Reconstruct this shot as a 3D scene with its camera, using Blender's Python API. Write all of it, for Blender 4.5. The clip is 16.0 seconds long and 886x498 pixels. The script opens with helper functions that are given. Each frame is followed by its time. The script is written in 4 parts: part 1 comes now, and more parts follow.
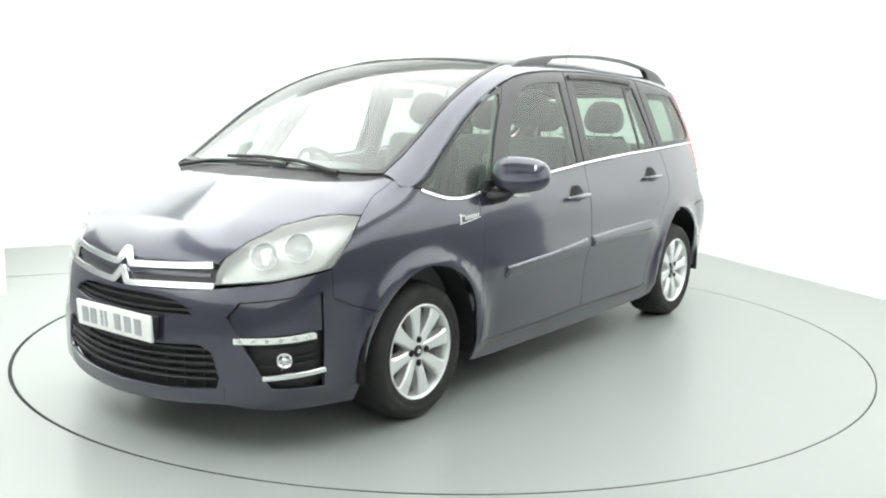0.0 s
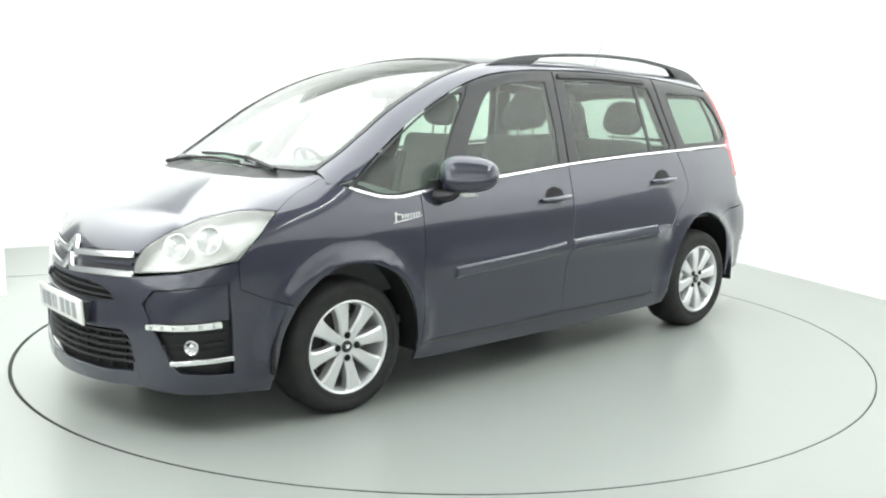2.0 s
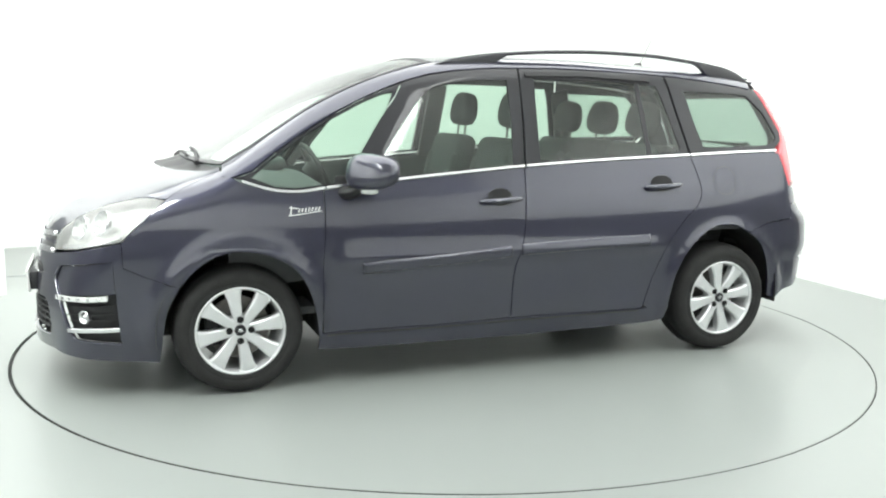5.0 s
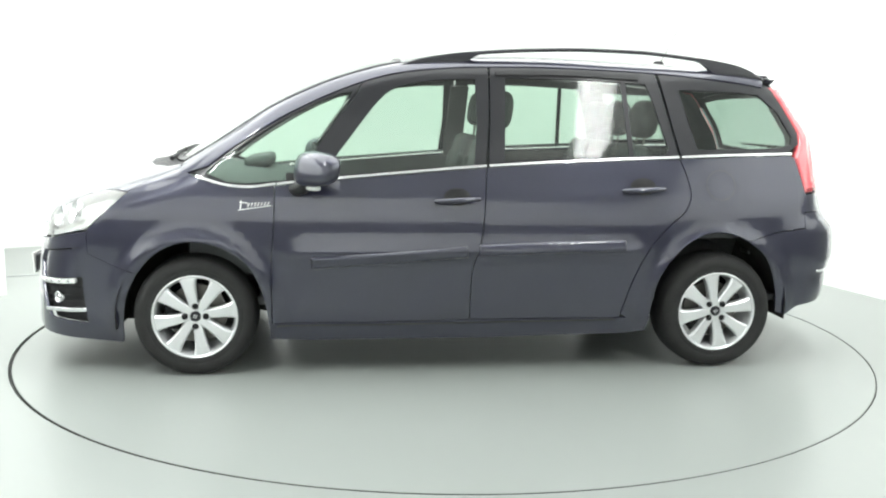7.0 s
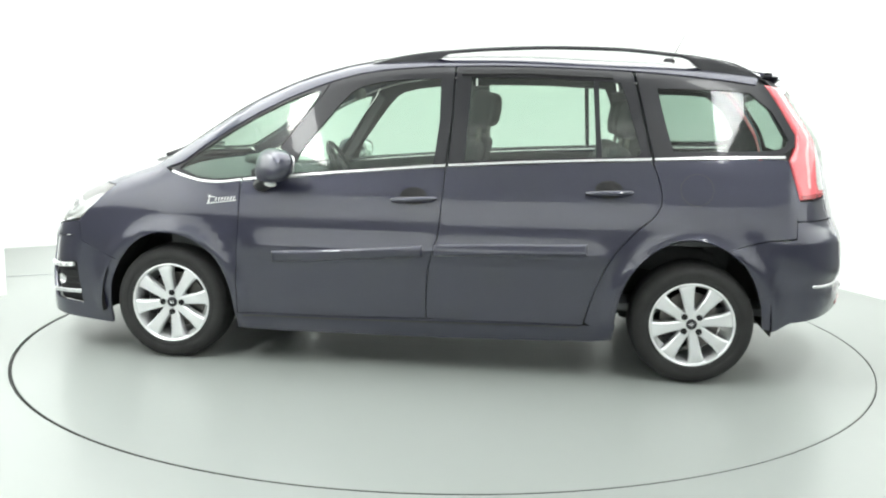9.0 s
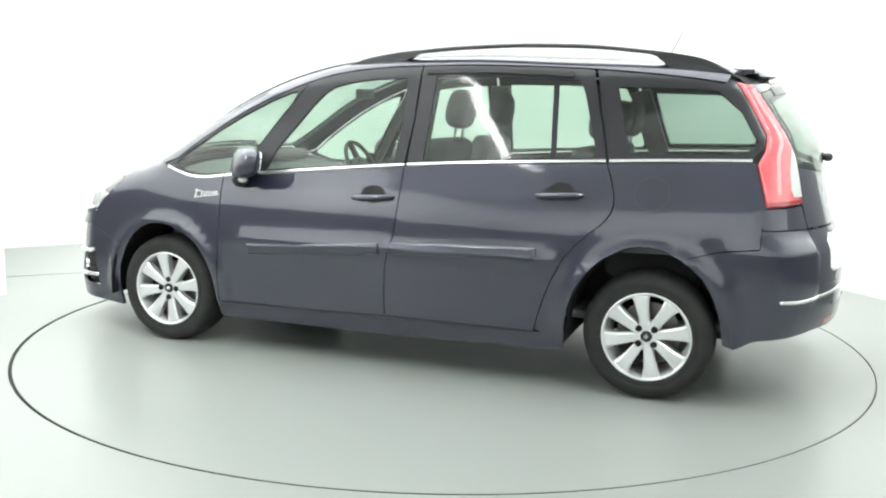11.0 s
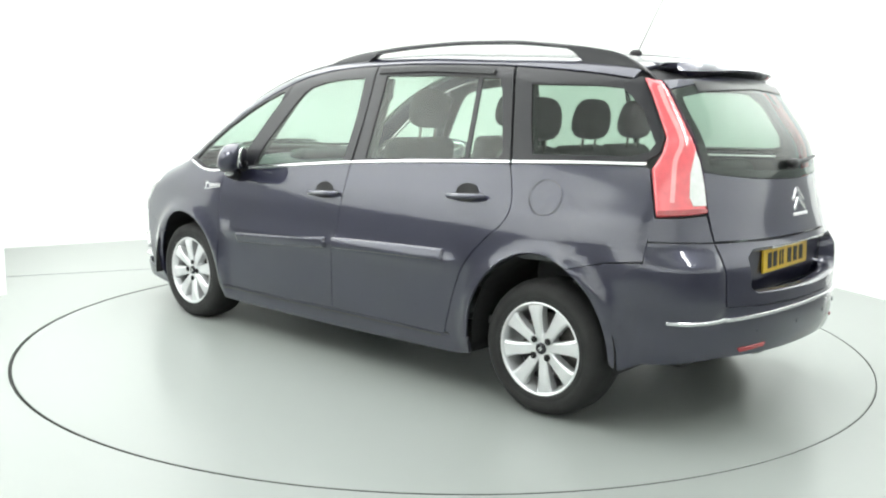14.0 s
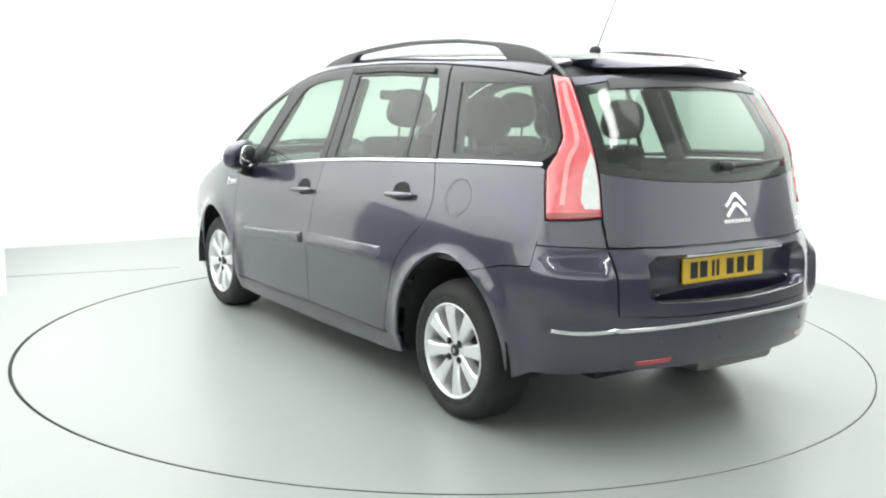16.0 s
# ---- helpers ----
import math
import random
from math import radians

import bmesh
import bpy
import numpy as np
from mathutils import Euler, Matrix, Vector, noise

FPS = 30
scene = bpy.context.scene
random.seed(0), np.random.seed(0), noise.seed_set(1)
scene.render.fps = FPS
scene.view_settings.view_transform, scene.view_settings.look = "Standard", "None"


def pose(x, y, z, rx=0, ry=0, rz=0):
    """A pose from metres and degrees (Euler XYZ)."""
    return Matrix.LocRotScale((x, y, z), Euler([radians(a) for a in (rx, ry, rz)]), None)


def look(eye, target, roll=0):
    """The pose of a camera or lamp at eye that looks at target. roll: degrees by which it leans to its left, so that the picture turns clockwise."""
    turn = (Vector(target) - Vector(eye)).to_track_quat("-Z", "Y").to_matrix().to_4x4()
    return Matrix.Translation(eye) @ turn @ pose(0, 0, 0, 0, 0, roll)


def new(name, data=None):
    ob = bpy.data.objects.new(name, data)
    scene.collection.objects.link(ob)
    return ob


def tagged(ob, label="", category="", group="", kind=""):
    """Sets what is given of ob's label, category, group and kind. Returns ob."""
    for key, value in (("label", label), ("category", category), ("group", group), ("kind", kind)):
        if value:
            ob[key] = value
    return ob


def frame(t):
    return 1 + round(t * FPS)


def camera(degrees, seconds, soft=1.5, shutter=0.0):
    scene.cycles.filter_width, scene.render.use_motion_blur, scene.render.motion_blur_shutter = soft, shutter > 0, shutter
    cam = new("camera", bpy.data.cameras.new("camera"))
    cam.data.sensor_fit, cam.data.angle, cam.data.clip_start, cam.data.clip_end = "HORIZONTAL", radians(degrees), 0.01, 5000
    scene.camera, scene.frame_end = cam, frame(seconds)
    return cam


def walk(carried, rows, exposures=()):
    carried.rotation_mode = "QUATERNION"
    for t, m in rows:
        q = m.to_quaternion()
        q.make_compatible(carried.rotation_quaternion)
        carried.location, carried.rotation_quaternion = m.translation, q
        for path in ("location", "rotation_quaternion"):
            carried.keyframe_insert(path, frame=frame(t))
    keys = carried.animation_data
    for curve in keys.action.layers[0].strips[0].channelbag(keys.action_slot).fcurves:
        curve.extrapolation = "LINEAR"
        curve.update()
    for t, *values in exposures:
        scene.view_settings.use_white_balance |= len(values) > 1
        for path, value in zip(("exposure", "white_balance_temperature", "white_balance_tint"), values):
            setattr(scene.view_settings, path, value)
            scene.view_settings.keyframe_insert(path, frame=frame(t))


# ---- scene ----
from mathutils import geometry

# ---- camera: stands still while the turntable carries the car round ----
cam = camera(52.07, 16.0, soft=2.1)
EYE = Vector((0, -5.515, 1.3655))
PITCH, YAW, ROLL = 8.852, -0.166, 1.019
FORWARD = Vector((math.sin(radians(YAW)) * math.cos(radians(PITCH)), math.cos(radians(YAW)) * math.cos(radians(PITCH)), -math.sin(radians(PITCH))))
STAND = look(EYE, EYE + FORWARD, ROLL)
walk(cam, [(0, STAND), (16, STAND)])

# turn of the turntable in degrees: a slow start, then an even 6.87 degrees a second
TURN = [(0, 53.15), (.25, 52.6), (.5, 51.45), (.75, 50.2), (1, 48.75), (1.5, 45.4), (2, 41.8), (2.5, 38.35), (3, 34.85), (3.5, 31.4)]
TURN += [(t / 2, 27.87 - 6.88 * (t / 2 - 4)) for t in range(8, 33)]
PIVOT = Vector((-.0076, -.0476, 0))

# ---- light: a large soft box under a white studio's ceiling, plus added wall washers ----
scene.view_settings.exposure = 0.3
world = bpy.data.worlds.new("studio_air")
scene.world = world
world.use_nodes = True
world.node_tree.nodes["Background"].inputs[0].default_value = (.9, 1, .94, 1)
world.node_tree.nodes["Background"].inputs[1].default_value = .02


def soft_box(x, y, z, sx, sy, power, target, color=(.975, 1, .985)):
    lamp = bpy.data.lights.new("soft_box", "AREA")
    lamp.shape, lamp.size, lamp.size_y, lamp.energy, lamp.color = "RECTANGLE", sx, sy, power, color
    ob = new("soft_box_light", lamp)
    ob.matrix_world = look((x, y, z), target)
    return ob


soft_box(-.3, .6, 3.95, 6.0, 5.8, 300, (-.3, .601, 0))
# unseen washers, added to brighten the walls that the car's paint reflects
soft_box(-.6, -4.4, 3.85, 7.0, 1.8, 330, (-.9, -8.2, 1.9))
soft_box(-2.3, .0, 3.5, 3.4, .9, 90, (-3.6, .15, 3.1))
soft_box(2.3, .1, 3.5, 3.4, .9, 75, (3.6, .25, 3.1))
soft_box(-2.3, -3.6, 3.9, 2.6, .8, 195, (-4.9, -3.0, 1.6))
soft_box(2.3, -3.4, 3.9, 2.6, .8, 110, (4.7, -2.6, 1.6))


# ---- materials ----
def material(name, color, rough=.5, metal=0.0, coat=0.0, coat_rough=.03, spec=.5, vary=.12, scale=9.0, bump=0.0, bump_scale=220.0, sheen=0.0):
    m = bpy.data.materials.new(name)
    m.use_nodes = True
    nt = m.node_tree
    b = nt.nodes["Principled BSDF"]
    b.inputs["Roughness"].default_value = rough
    b.inputs["Metallic"].default_value = metal
    b.inputs["Coat Weight"].default_value = coat
    b.inputs["Coat Roughness"].default_value = coat_rough
    b.inputs["Coat IOR"].default_value = 1.75
    b.inputs["Specular IOR Level"].default_value = spec
    b.inputs["Sheen Weight"].default_value = sheen
    tc = nt.nodes.new("ShaderNodeTexCoord")
    n1 = nt.nodes.new("ShaderNodeTexNoise")
    n1.inputs["Scale"].default_value = scale
    n1.inputs["Detail"].default_value = 6
    nt.links.new(tc.outputs["Object"], n1.inputs["Vector"])
    n2 = nt.nodes.new("ShaderNodeTexNoise")
    n2.inputs["Scale"].default_value = scale * 14
    n2.inputs["Detail"].default_value = 3
    nt.links.new(tc.outputs["Object"], n2.inputs["Vector"])
    add = nt.nodes.new("ShaderNodeMath")
    add.operation = "MULTIPLY_ADD"
    add.inputs[1].default_value = .35
    nt.links.new(n2.outputs["Fac"], add.inputs[0])
    nt.links.new(n1.outputs["Fac"], add.inputs[2])
    ramp = nt.nodes.new("ShaderNodeMapRange")
    ramp.inputs["From Min"].default_value, ramp.inputs["From Max"].default_value = .4, .95
    ramp.inputs["To Min"].default_value, ramp.inputs["To Max"].default_value = 1 - vary, 1 + vary
    nt.links.new(add.outputs[0], ramp.inputs["Value"])
    mul = nt.nodes.new("ShaderNodeVectorMath")
    mul.operation = "SCALE"
    mul.inputs[0].default_value = color
    nt.links.new(ramp.outputs[0], mul.inputs["Scale"])
    nt.links.new(mul.outputs[0], b.inputs["Base Color"])
    rr = nt.nodes.new("ShaderNodeMapRange")
    rr.inputs["From Min"].default_value, rr.inputs["From Max"].default_value = .4, .95
    rr.inputs["To Min"].default_value, rr.inputs["To Max"].default_value = max(.01, rough * (1 - vary)), min(1, rough * (1 + vary))
    nt.links.new(add.outputs[0], rr.inputs["Value"])
    nt.links.new(rr.outputs[0], b.inputs["Roughness"])
    if bump:
        n3 = nt.nodes.new("ShaderNodeTexNoise")
        n3.inputs["Scale"].default_value = bump_scale
        nt.links.new(tc.outputs["Object"], n3.inputs["Vector"])
        bp = nt.nodes.new("ShaderNodeBump")
        bp.inputs["Strength"].default_value = bump
        bp.inputs["Distance"].default_value = .002
        nt.links.new(n3.outputs["Fac"], bp.inputs["Height"])
        nt.links.new(bp.outputs[0], b.inputs["Normal"])
    return m


def glass(name, tint, gloss=.85, haze=0.0, edge=4.5):
    """A thin pane: clear tinted body with a mirror-like surface by Fresnel."""
    m = bpy.data.materials.new(name)
    m.use_nodes = True
    nt = m.node_tree
    nt.nodes.remove(nt.nodes["Principled BSDF"])
    tr = nt.nodes.new("ShaderNodeBsdfTransparent")
    tr.inputs[0].default_value = (*tint, 1)
    gl = nt.nodes.new("ShaderNodeBsdfGlossy")
    gl.inputs["Roughness"].default_value = .05
    gl.inputs["Color"].default_value = (gloss, gloss, gloss, 1)
    lw = nt.nodes.new("ShaderNodeLayerWeight")
    lw.inputs["Blend"].default_value = .5
    pw = nt.nodes.new("ShaderNodeMath")
    pw.operation = "POWER"
    pw.inputs[1].default_value = edge
    fr = nt.nodes.new("ShaderNodeMath")
    fr.operation = "MULTIPLY_ADD"
    fr.inputs[1].default_value, fr.inputs[2].default_value = .75, .05
    nt.links.new(lw.outputs["Facing"], pw.inputs[0])
    nt.links.new(pw.outputs[0], fr.inputs[0])
    mix = nt.nodes.new("ShaderNodeMixShader")
    nt.links.new(fr.outputs[0], mix.inputs[0])
    nt.links.new(tr.outputs[0], mix.inputs[1])
    nt.links.new(gl.outputs[0], mix.inputs[2])
    top = mix.outputs[0]
    if haze:
        df = nt.nodes.new("ShaderNodeBsdfDiffuse")
        df.inputs[0].default_value = (.85, .86, .84, 1)
        veil = nt.nodes.new("ShaderNodeMixShader")
        veil.inputs[0].default_value = haze
        nt.links.new(top, veil.inputs[1])
        nt.links.new(df.outputs[0], veil.inputs[2])
        top = veil.outputs[0]
    nt.links.new(top, nt.nodes["Material Output"].inputs["Surface"])
    return m


PAINT = material("blue_grey_metallic_paint", (.0255, .026, .050), rough=.34, metal=.5, coat=1.0, spec=.3, coat_rough=.07, vary=.05, scale=3, bump=.03, bump_scale=900)
GLOSS_BLACK = material("gloss_black_trim", (.017, .017, .021), rough=.36, spec=.35, coat=.15, vary=.1)
BLACK_PLASTIC = material("black_grained_plastic", (.016, .016, .018), rough=.55, vary=.2, bump=.25, bump_scale=700)
RUBBER = material("tyre_rubber", (.017, .017, .017), rough=.75, vary=.25, scale=12, bump=.3, bump_scale=300)
CHROME = material("bright_chrome", (.84, .84, .86), rough=.24, metal=1, vary=.03)
ALLOY = material("silver_painted_alloy", (.78, .79, .80), rough=.34, metal=.6, coat=.5, vary=.05)
STEEL = material("worn_brake_steel", (.20, .19, .18), rough=.45, metal=.9, vary=.2, scale=40)
LINER = material("wheel_arch_liner", (.012, .012, .013), rough=.85, vary=.3)
SEAT = material("charcoal_woven_seat_cloth", (.07, .073, .076), rough=.92, vary=.2, scale=20)
DASH = material("dark_grey_dashboard_plastic", (.085, .09, .093), rough=.6, vary=.15, bump=.2, bump_scale=500)
HEADLINER = material("pale_grey_headliner_fabric", (.42, .43, .42), rough=.95, vary=.1, bump=.2)
RED_LENS = material("red_lamp_lens", (.80, .115, .135), rough=.22, coat=1.0, vary=.12, scale=30)
CLEAR_LENS = material("frosted_clear_lamp_lens", (.72, .74, .72), rough=.2, coat=1.0, vary=.12, scale=40)
REFLECTOR = material("bright_lamp_reflector", (.84, .85, .83), rough=.35, metal=.15, vary=.1, scale=30)
PLATE_WHITE = material("white_plate_sheet", (.80, .80, .78), rough=.35, coat=.5, vary=.04)
PLATE_YELLOW = material("yellow_plate_sheet", (.80, .52, .03), rough=.35, coat=.5, vary=.04)
PLATE_INK = material("black_plate_ink", (.015, .015, .015), rough=.5)
GREY_INK = material("faded_grey_plate_ink", (.35, .36, .38), rough=.5)
WHITE_BADGE = material("silver_badge", (.80, .80, .80), rough=.3, metal=.3)
WINDSCREEN_GLASS = glass("windscreen_glass", (.72, .85, .77), haze=.07, edge=3.4)
SIDE_GLASS = glass("green_tinted_side_glass", (.70, .82, .74), haze=.03)
REAR_GLASS = glass("dark_tinted_rear_glass", (.50, .60, .54), haze=.01)
LAMP_GLASS = glass("clear_lamp_cover", (.95, .96, .95), haze=.24)
MIRROR = material("mirror_glass", (.9, .9, .9), rough=.02, metal=1, vary=0)
BAND_GREY = material("matt_grey_reflected_band", (.19, .195, .195), rough=.9, vary=.05, scale=.7)
WALL_WHITE = material("matt_white_studio_paint", (.88, .89, .875), rough=.9, vary=.02, scale=.7)
FLOOR_PAINT = material("pale_grey_gloss_floor_paint", (.283, .305, .289), rough=.29, spec=.38, vary=.012, scale=.6)
TABLE_PAINT = material("pale_grey_turntable_paint", (.283, .305, .289), rough=.29, spec=.38, vary=.012, scale=.6)
GAP_DARK = material("dark_turntable_gap", (.03, .033, .03), rough=.9)


# ---- the outer skin of the car, as one smooth closed form ----
def spline(pts):
    """Smooth curve through (a, b) pairs, monotone between them."""
    P = np.array(sorted(pts), float)
    x, y = P[:, 0], P[:, 1]
    h = np.diff(x)
    d = np.diff(y) / h
    m = np.zeros(len(x))
    m[0], m[-1] = d[0], d[-1]
    for i in range(1, len(x) - 1):
        if d[i - 1] * d[i] > 0:
            w1, w2 = 2 * h[i] + h[i - 1], h[i] + 2 * h[i - 1]
            m[i] = (w1 + w2) / (w1 / d[i - 1] + w2 / d[i])
    def f(a):
        a = np.asarray(a, float)
        i = np.clip(np.searchsorted(x, a) - 1, 0, len(h) - 1)
        t = (a - x[i]) / h[i]
        tc = np.clip(t, 0, 1)
        v = ((2 * tc**3 - 3 * tc**2 + 1) * y[i] + (tc**3 - 2 * tc**2 + tc) * h[i] * m[i]
             + (-2 * tc**3 + 3 * tc**2) * y[i + 1] + (tc**3 - tc**2) * h[i] * m[i + 1])
        return v + np.where(t < 0, t * h[i] * m[i], 0) + np.where(t > 1, (t - 1) * h[i] * m[i + 1], 0)
    return f
WIDTH = spline([(.05, .80), (.15, .85), (.25, .882), (.35, .897), (.5, .91), (.65, .915), (.8, .905), (.9, .885),
                (1.0, .855), (1.1, .825), (1.15, .808), (1.3, .757), (1.5, .69), (1.6, .66), (1.75, .60)])
TOP = spline([(2.6, .45), (2.4, .66), (2.25, .83), (2.03, .915), (1.86, .985), (1.69, 1.05), (1.5, 1.108), (1.31, 1.212), (1.15, 1.315),
              (1.0, 1.41), (.84, 1.49), (.69, 1.55), (.54, 1.595), (.39, 1.628), (.2, 1.652), (0, 1.664), (-.4, 1.672),
              (-.8, 1.66), (-1.2, 1.645), (-1.5, 1.625), (-1.75, 1.595), (-2.0, 1.55), (-2.6, 1.35)])
CROWN = spline([(2.6, .2), (1.7, .16), (1.2, .13), (0, .12), (-2.6, .12)])
NOSE = spline([(0, 2.1), (.1, 2.23), (.16, 2.30), (.25, 2.310), (.4, 2.309), (.5, 2.302), (.6, 2.288), (.68, 2.264), (.78, 2.236), (.9, 2.17), (1.1, 1.95), (1.8, 1.0)])
TAIL = spline([(0, -1.8), (.2, -2.06), (.26, -2.16), (.33, -2.215), (.41, -2.24), (.5, -2.245), (.72, -2.235), (.84, -2.185), (1.0, -2.14),
               (1.22, -2.085), (1.37, -1.985), (1.52, -1.865), (1.7, -1.62), (2.0, -1.3)])
def smax(a, b, k):
    h = np.maximum(k - np.abs(a - b), 0) / k
    return np.maximum(a, b) + h * h * k / 4
def rise(a):
    a = np.clip(a, 0, 1)
    return a * a * (3 - 2 * a)
def body(x, y, z):
    """Below 0 inside the car's outer skin, above 0 outside."""
    y = np.abs(y)
    side = WIDTH(z) - .10 * np.maximum(0, x - .95)**2 - .085 * np.maximum(0, -x - .95)**2
    door = np.clip((x + .97) / .12, 0, 1) * np.clip((.95 - x) / .12, 0, 1)
    side = side + .017 * door * np.exp(-((z - .64) / .042)**2) - .006 * door * np.exp(-((z - .46) / .10)**2)
    for hx, hz in ((1.37, .30), (-1.365, .315)):
        r = np.hypot(x - hx, z - hz)
        side = side + .022 * np.exp(-((r - .395) / .048)**2) * np.clip((z - .2) / .1, 0, 1)
    # shoulders of the rear bumper stand out beside the tailgate
    horn = rise((.83 - z) / .10) * rise((z - .48) / .12)
    side = side + .012 * horn * rise((-x - 1.66) / .14)
    fs = y - side
    sl = (TOP(x + .01) - TOP(x - .01)) / .02
    ft = (z - TOP(x) + CROWN(x) * y * y) / np.sqrt(1 + sl * sl)
    ff = (x - NOSE(z) + .37 * y * y) * .93
    fr = (TAIL(z) + .24 * y * y + .28 * y**4 - .034 * horn * rise((y - .618) / .05) - x) * .95
    return smax(smax(smax(fs, ft, .10), ff, .12), fr, .07)
def meet(o, w, far=1.6):
    """The outermost points of the skin along w through o (n x 3)."""
    o = np.asarray(o, float)
    s = np.linspace(far, -far * .4, 40)
    p = o[:, None, :] + s[None, :, None] * w
    v = body(p[..., 0], p[..., 1], p[..., 2]) < 0
    ok = v.any(1)
    k = np.maximum(np.argmax(v, 1), 1)
    lo, hi = np.where(ok, s[k], 0), np.where(ok, s[k - 1], 0)
    for _ in range(14):
        mid = (lo + hi) / 2
        p = o + mid[:, None] * w
        v = body(p[:, 0], p[:, 1], p[:, 2]) < 0
        lo, hi = np.where(v, mid, lo), np.where(v, hi, mid)
    return o + lo[:, None] * w, ok


def normal(p, e=.004):
    d = np.stack([body(*(p + e * a).T) - body(*(p - e * a).T) for a in np.eye(3)], 1)
    return d / np.linalg.norm(d, axis=1)[:, None]


# ---- building helpers ----
def finish(name, mesh, mat, parent, label=""):
    mesh.materials.append(mat)
    ob = new(name, mesh)
    ob.parent = parent
    return tagged(ob, label) if label else ob


def part(name, bm, mat, parent, label="", angle=35):
    """Links a bmesh as one mesh object under a thing or a part."""
    mesh = bpy.data.meshes.new(name)
    bmesh.ops.recalc_face_normals(bm, faces=bm.faces[:])
    bm.to_mesh(mesh)
    bm.free()
    for p in mesh.polygons:
        p.use_smooth = True
    mesh.set_sharp_from_angle(angle=radians(angle))
    return finish(name, mesh, mat, parent, label)


R2 = math.sqrt(.5)
# views: the axes of the drawing plane and the way out of the car
VIEWS = {"s": ((1, 0, 0), (0, 0, 1), (0, 1, 0)), "f": ((0, 1, 0), (0, 0, 1), (1, 0, 0)), "r": ((0, 1, 0), (0, 0, 1), (-1, 0, 0)),
         "t": ((1, 0, 0), (0, 1, 0), (0, 0, 1)), "c": ((-R2, R2, 0), (0, 0, 1), (R2, R2, 0)), "d": ((R2, R2, 0), (0, 0, 1), (-R2, R2, 0)),
         "o": ((1, 0, 0), (0, -R2, R2), (0, R2, R2))}
VIEWS = {k: np.array(v, float) for k, v in VIEWS.items()}


def on_skin(view, pts):
    ua, va, w = VIEWS[view]
    pts = np.asarray(pts, float)
    return meet(pts[:, :1] * ua + pts[:, 1:2] * va + w * .1 * (view in "tfr"), w, 2.8 if view in "frcdo" else 1.8)[0]


def seen_as(view, p):
    """Drawing-plane coordinates of places."""
    ua, va, w = VIEWS[view]
    return np.stack([p @ ua, p @ va], 1)


def dense(pts, step, closed=True):
    pts = [np.asarray(p, float) for p in pts]
    out = []
    for a, b in zip(pts, pts[1:] + (pts[:1] if closed else [])):
        n = max(1, int(math.ceil(np.linalg.norm(b - a) / step)))
        out += [a + (b - a) * i / n for i in range(n)]
    if not closed:
        out.append(pts[-1])
    return np.array(out)


def curve(pts, n=6):
    """A smooth open line through points."""
    P = [np.asarray(p, float) for p in pts]
    P = [2 * P[0] - P[1]] + P + [2 * P[-1] - P[-2]]
    out = []
    for a, b, c, d in zip(P, P[1:], P[2:], P[3:]):
        for i in range(n):
            t = i / n
            out.append(.5 * (2 * b + (c - a) * t + (2 * a - 5 * b + 4 * c - d) * t * t + (3 * b - a - 3 * c + d) * t**3))
    out.append(P[-2])
    return [tuple(p) for p in out]


def loop(pts, n=3):
    """A smooth closed line through points."""
    k = len(pts)
    P = [np.asarray(p, float) for p in pts]
    out = []
    for j in range(k):
        a, b, c, d = P[j - 1], P[j], P[(j + 1) % k], P[(j + 2) % k]
        for i in range(n):
            t = i / n
            out.append(tuple(.5 * (2 * b + (c - a) * t + (2 * a - 5 * b + 4 * c - d) * t * t + (3 * b - a - 3 * c + d) * t**3)))
    return out


def mixed(view, pts):
    """Points given in other views, as ('s', x, z), turned into this view's plane."""
    out = [p for p in pts]
    for kind in "sftrcdo":
        which = [i for i, p in enumerate(pts) if p[0] == kind]
        if which:
            found = seen_as(view, on_skin(kind, [pts[i][1:] for i in which]))
            for i, q in zip(which, found):
                out[i] = tuple(q)
    return [tuple(p) for p in out]


def signed(pts):
    x, y = pts[:, 0], pts[:, 1]
    return .5 * np.sum(x * np.roll(y, -1) - np.roll(x, -1) * y)


def shrink(pts, d):
    """Moves an outline inwards by d (counter-clockwise)."""
    a, b = np.roll(pts, 1, 0), np.roll(pts, -1, 0)
    e1, e2 = pts - a, b - pts
    e1 /= np.linalg.norm(e1, axis=1)[:, None] + 1e-9
    e2 /= np.linalg.norm(e2, axis=1)[:, None] + 1e-9
    n = np.stack([-e1[:, 1] - e2[:, 1], e1[:, 0] + e2[:, 0]], 1)
    ln = np.linalg.norm(n, axis=1)[:, None]
    n = n / np.maximum(ln, .5) * np.minimum(2 / np.maximum(ln, .5), 1.6) / 1
    return pts + n * d


def inside(p, poly):
    x, y = p[:, 0], p[:, 1]
    c = np.zeros(len(p), bool)
    for (x1, y1), (x2, y2) in zip(poly, np.roll(poly, -1, 0)):
        if y1 != y2:
            c ^= ((y1 > y) != (y2 > y)) & (x < (x2 - x1) * (y - y1) / (y2 - y1) + x1)
    return c


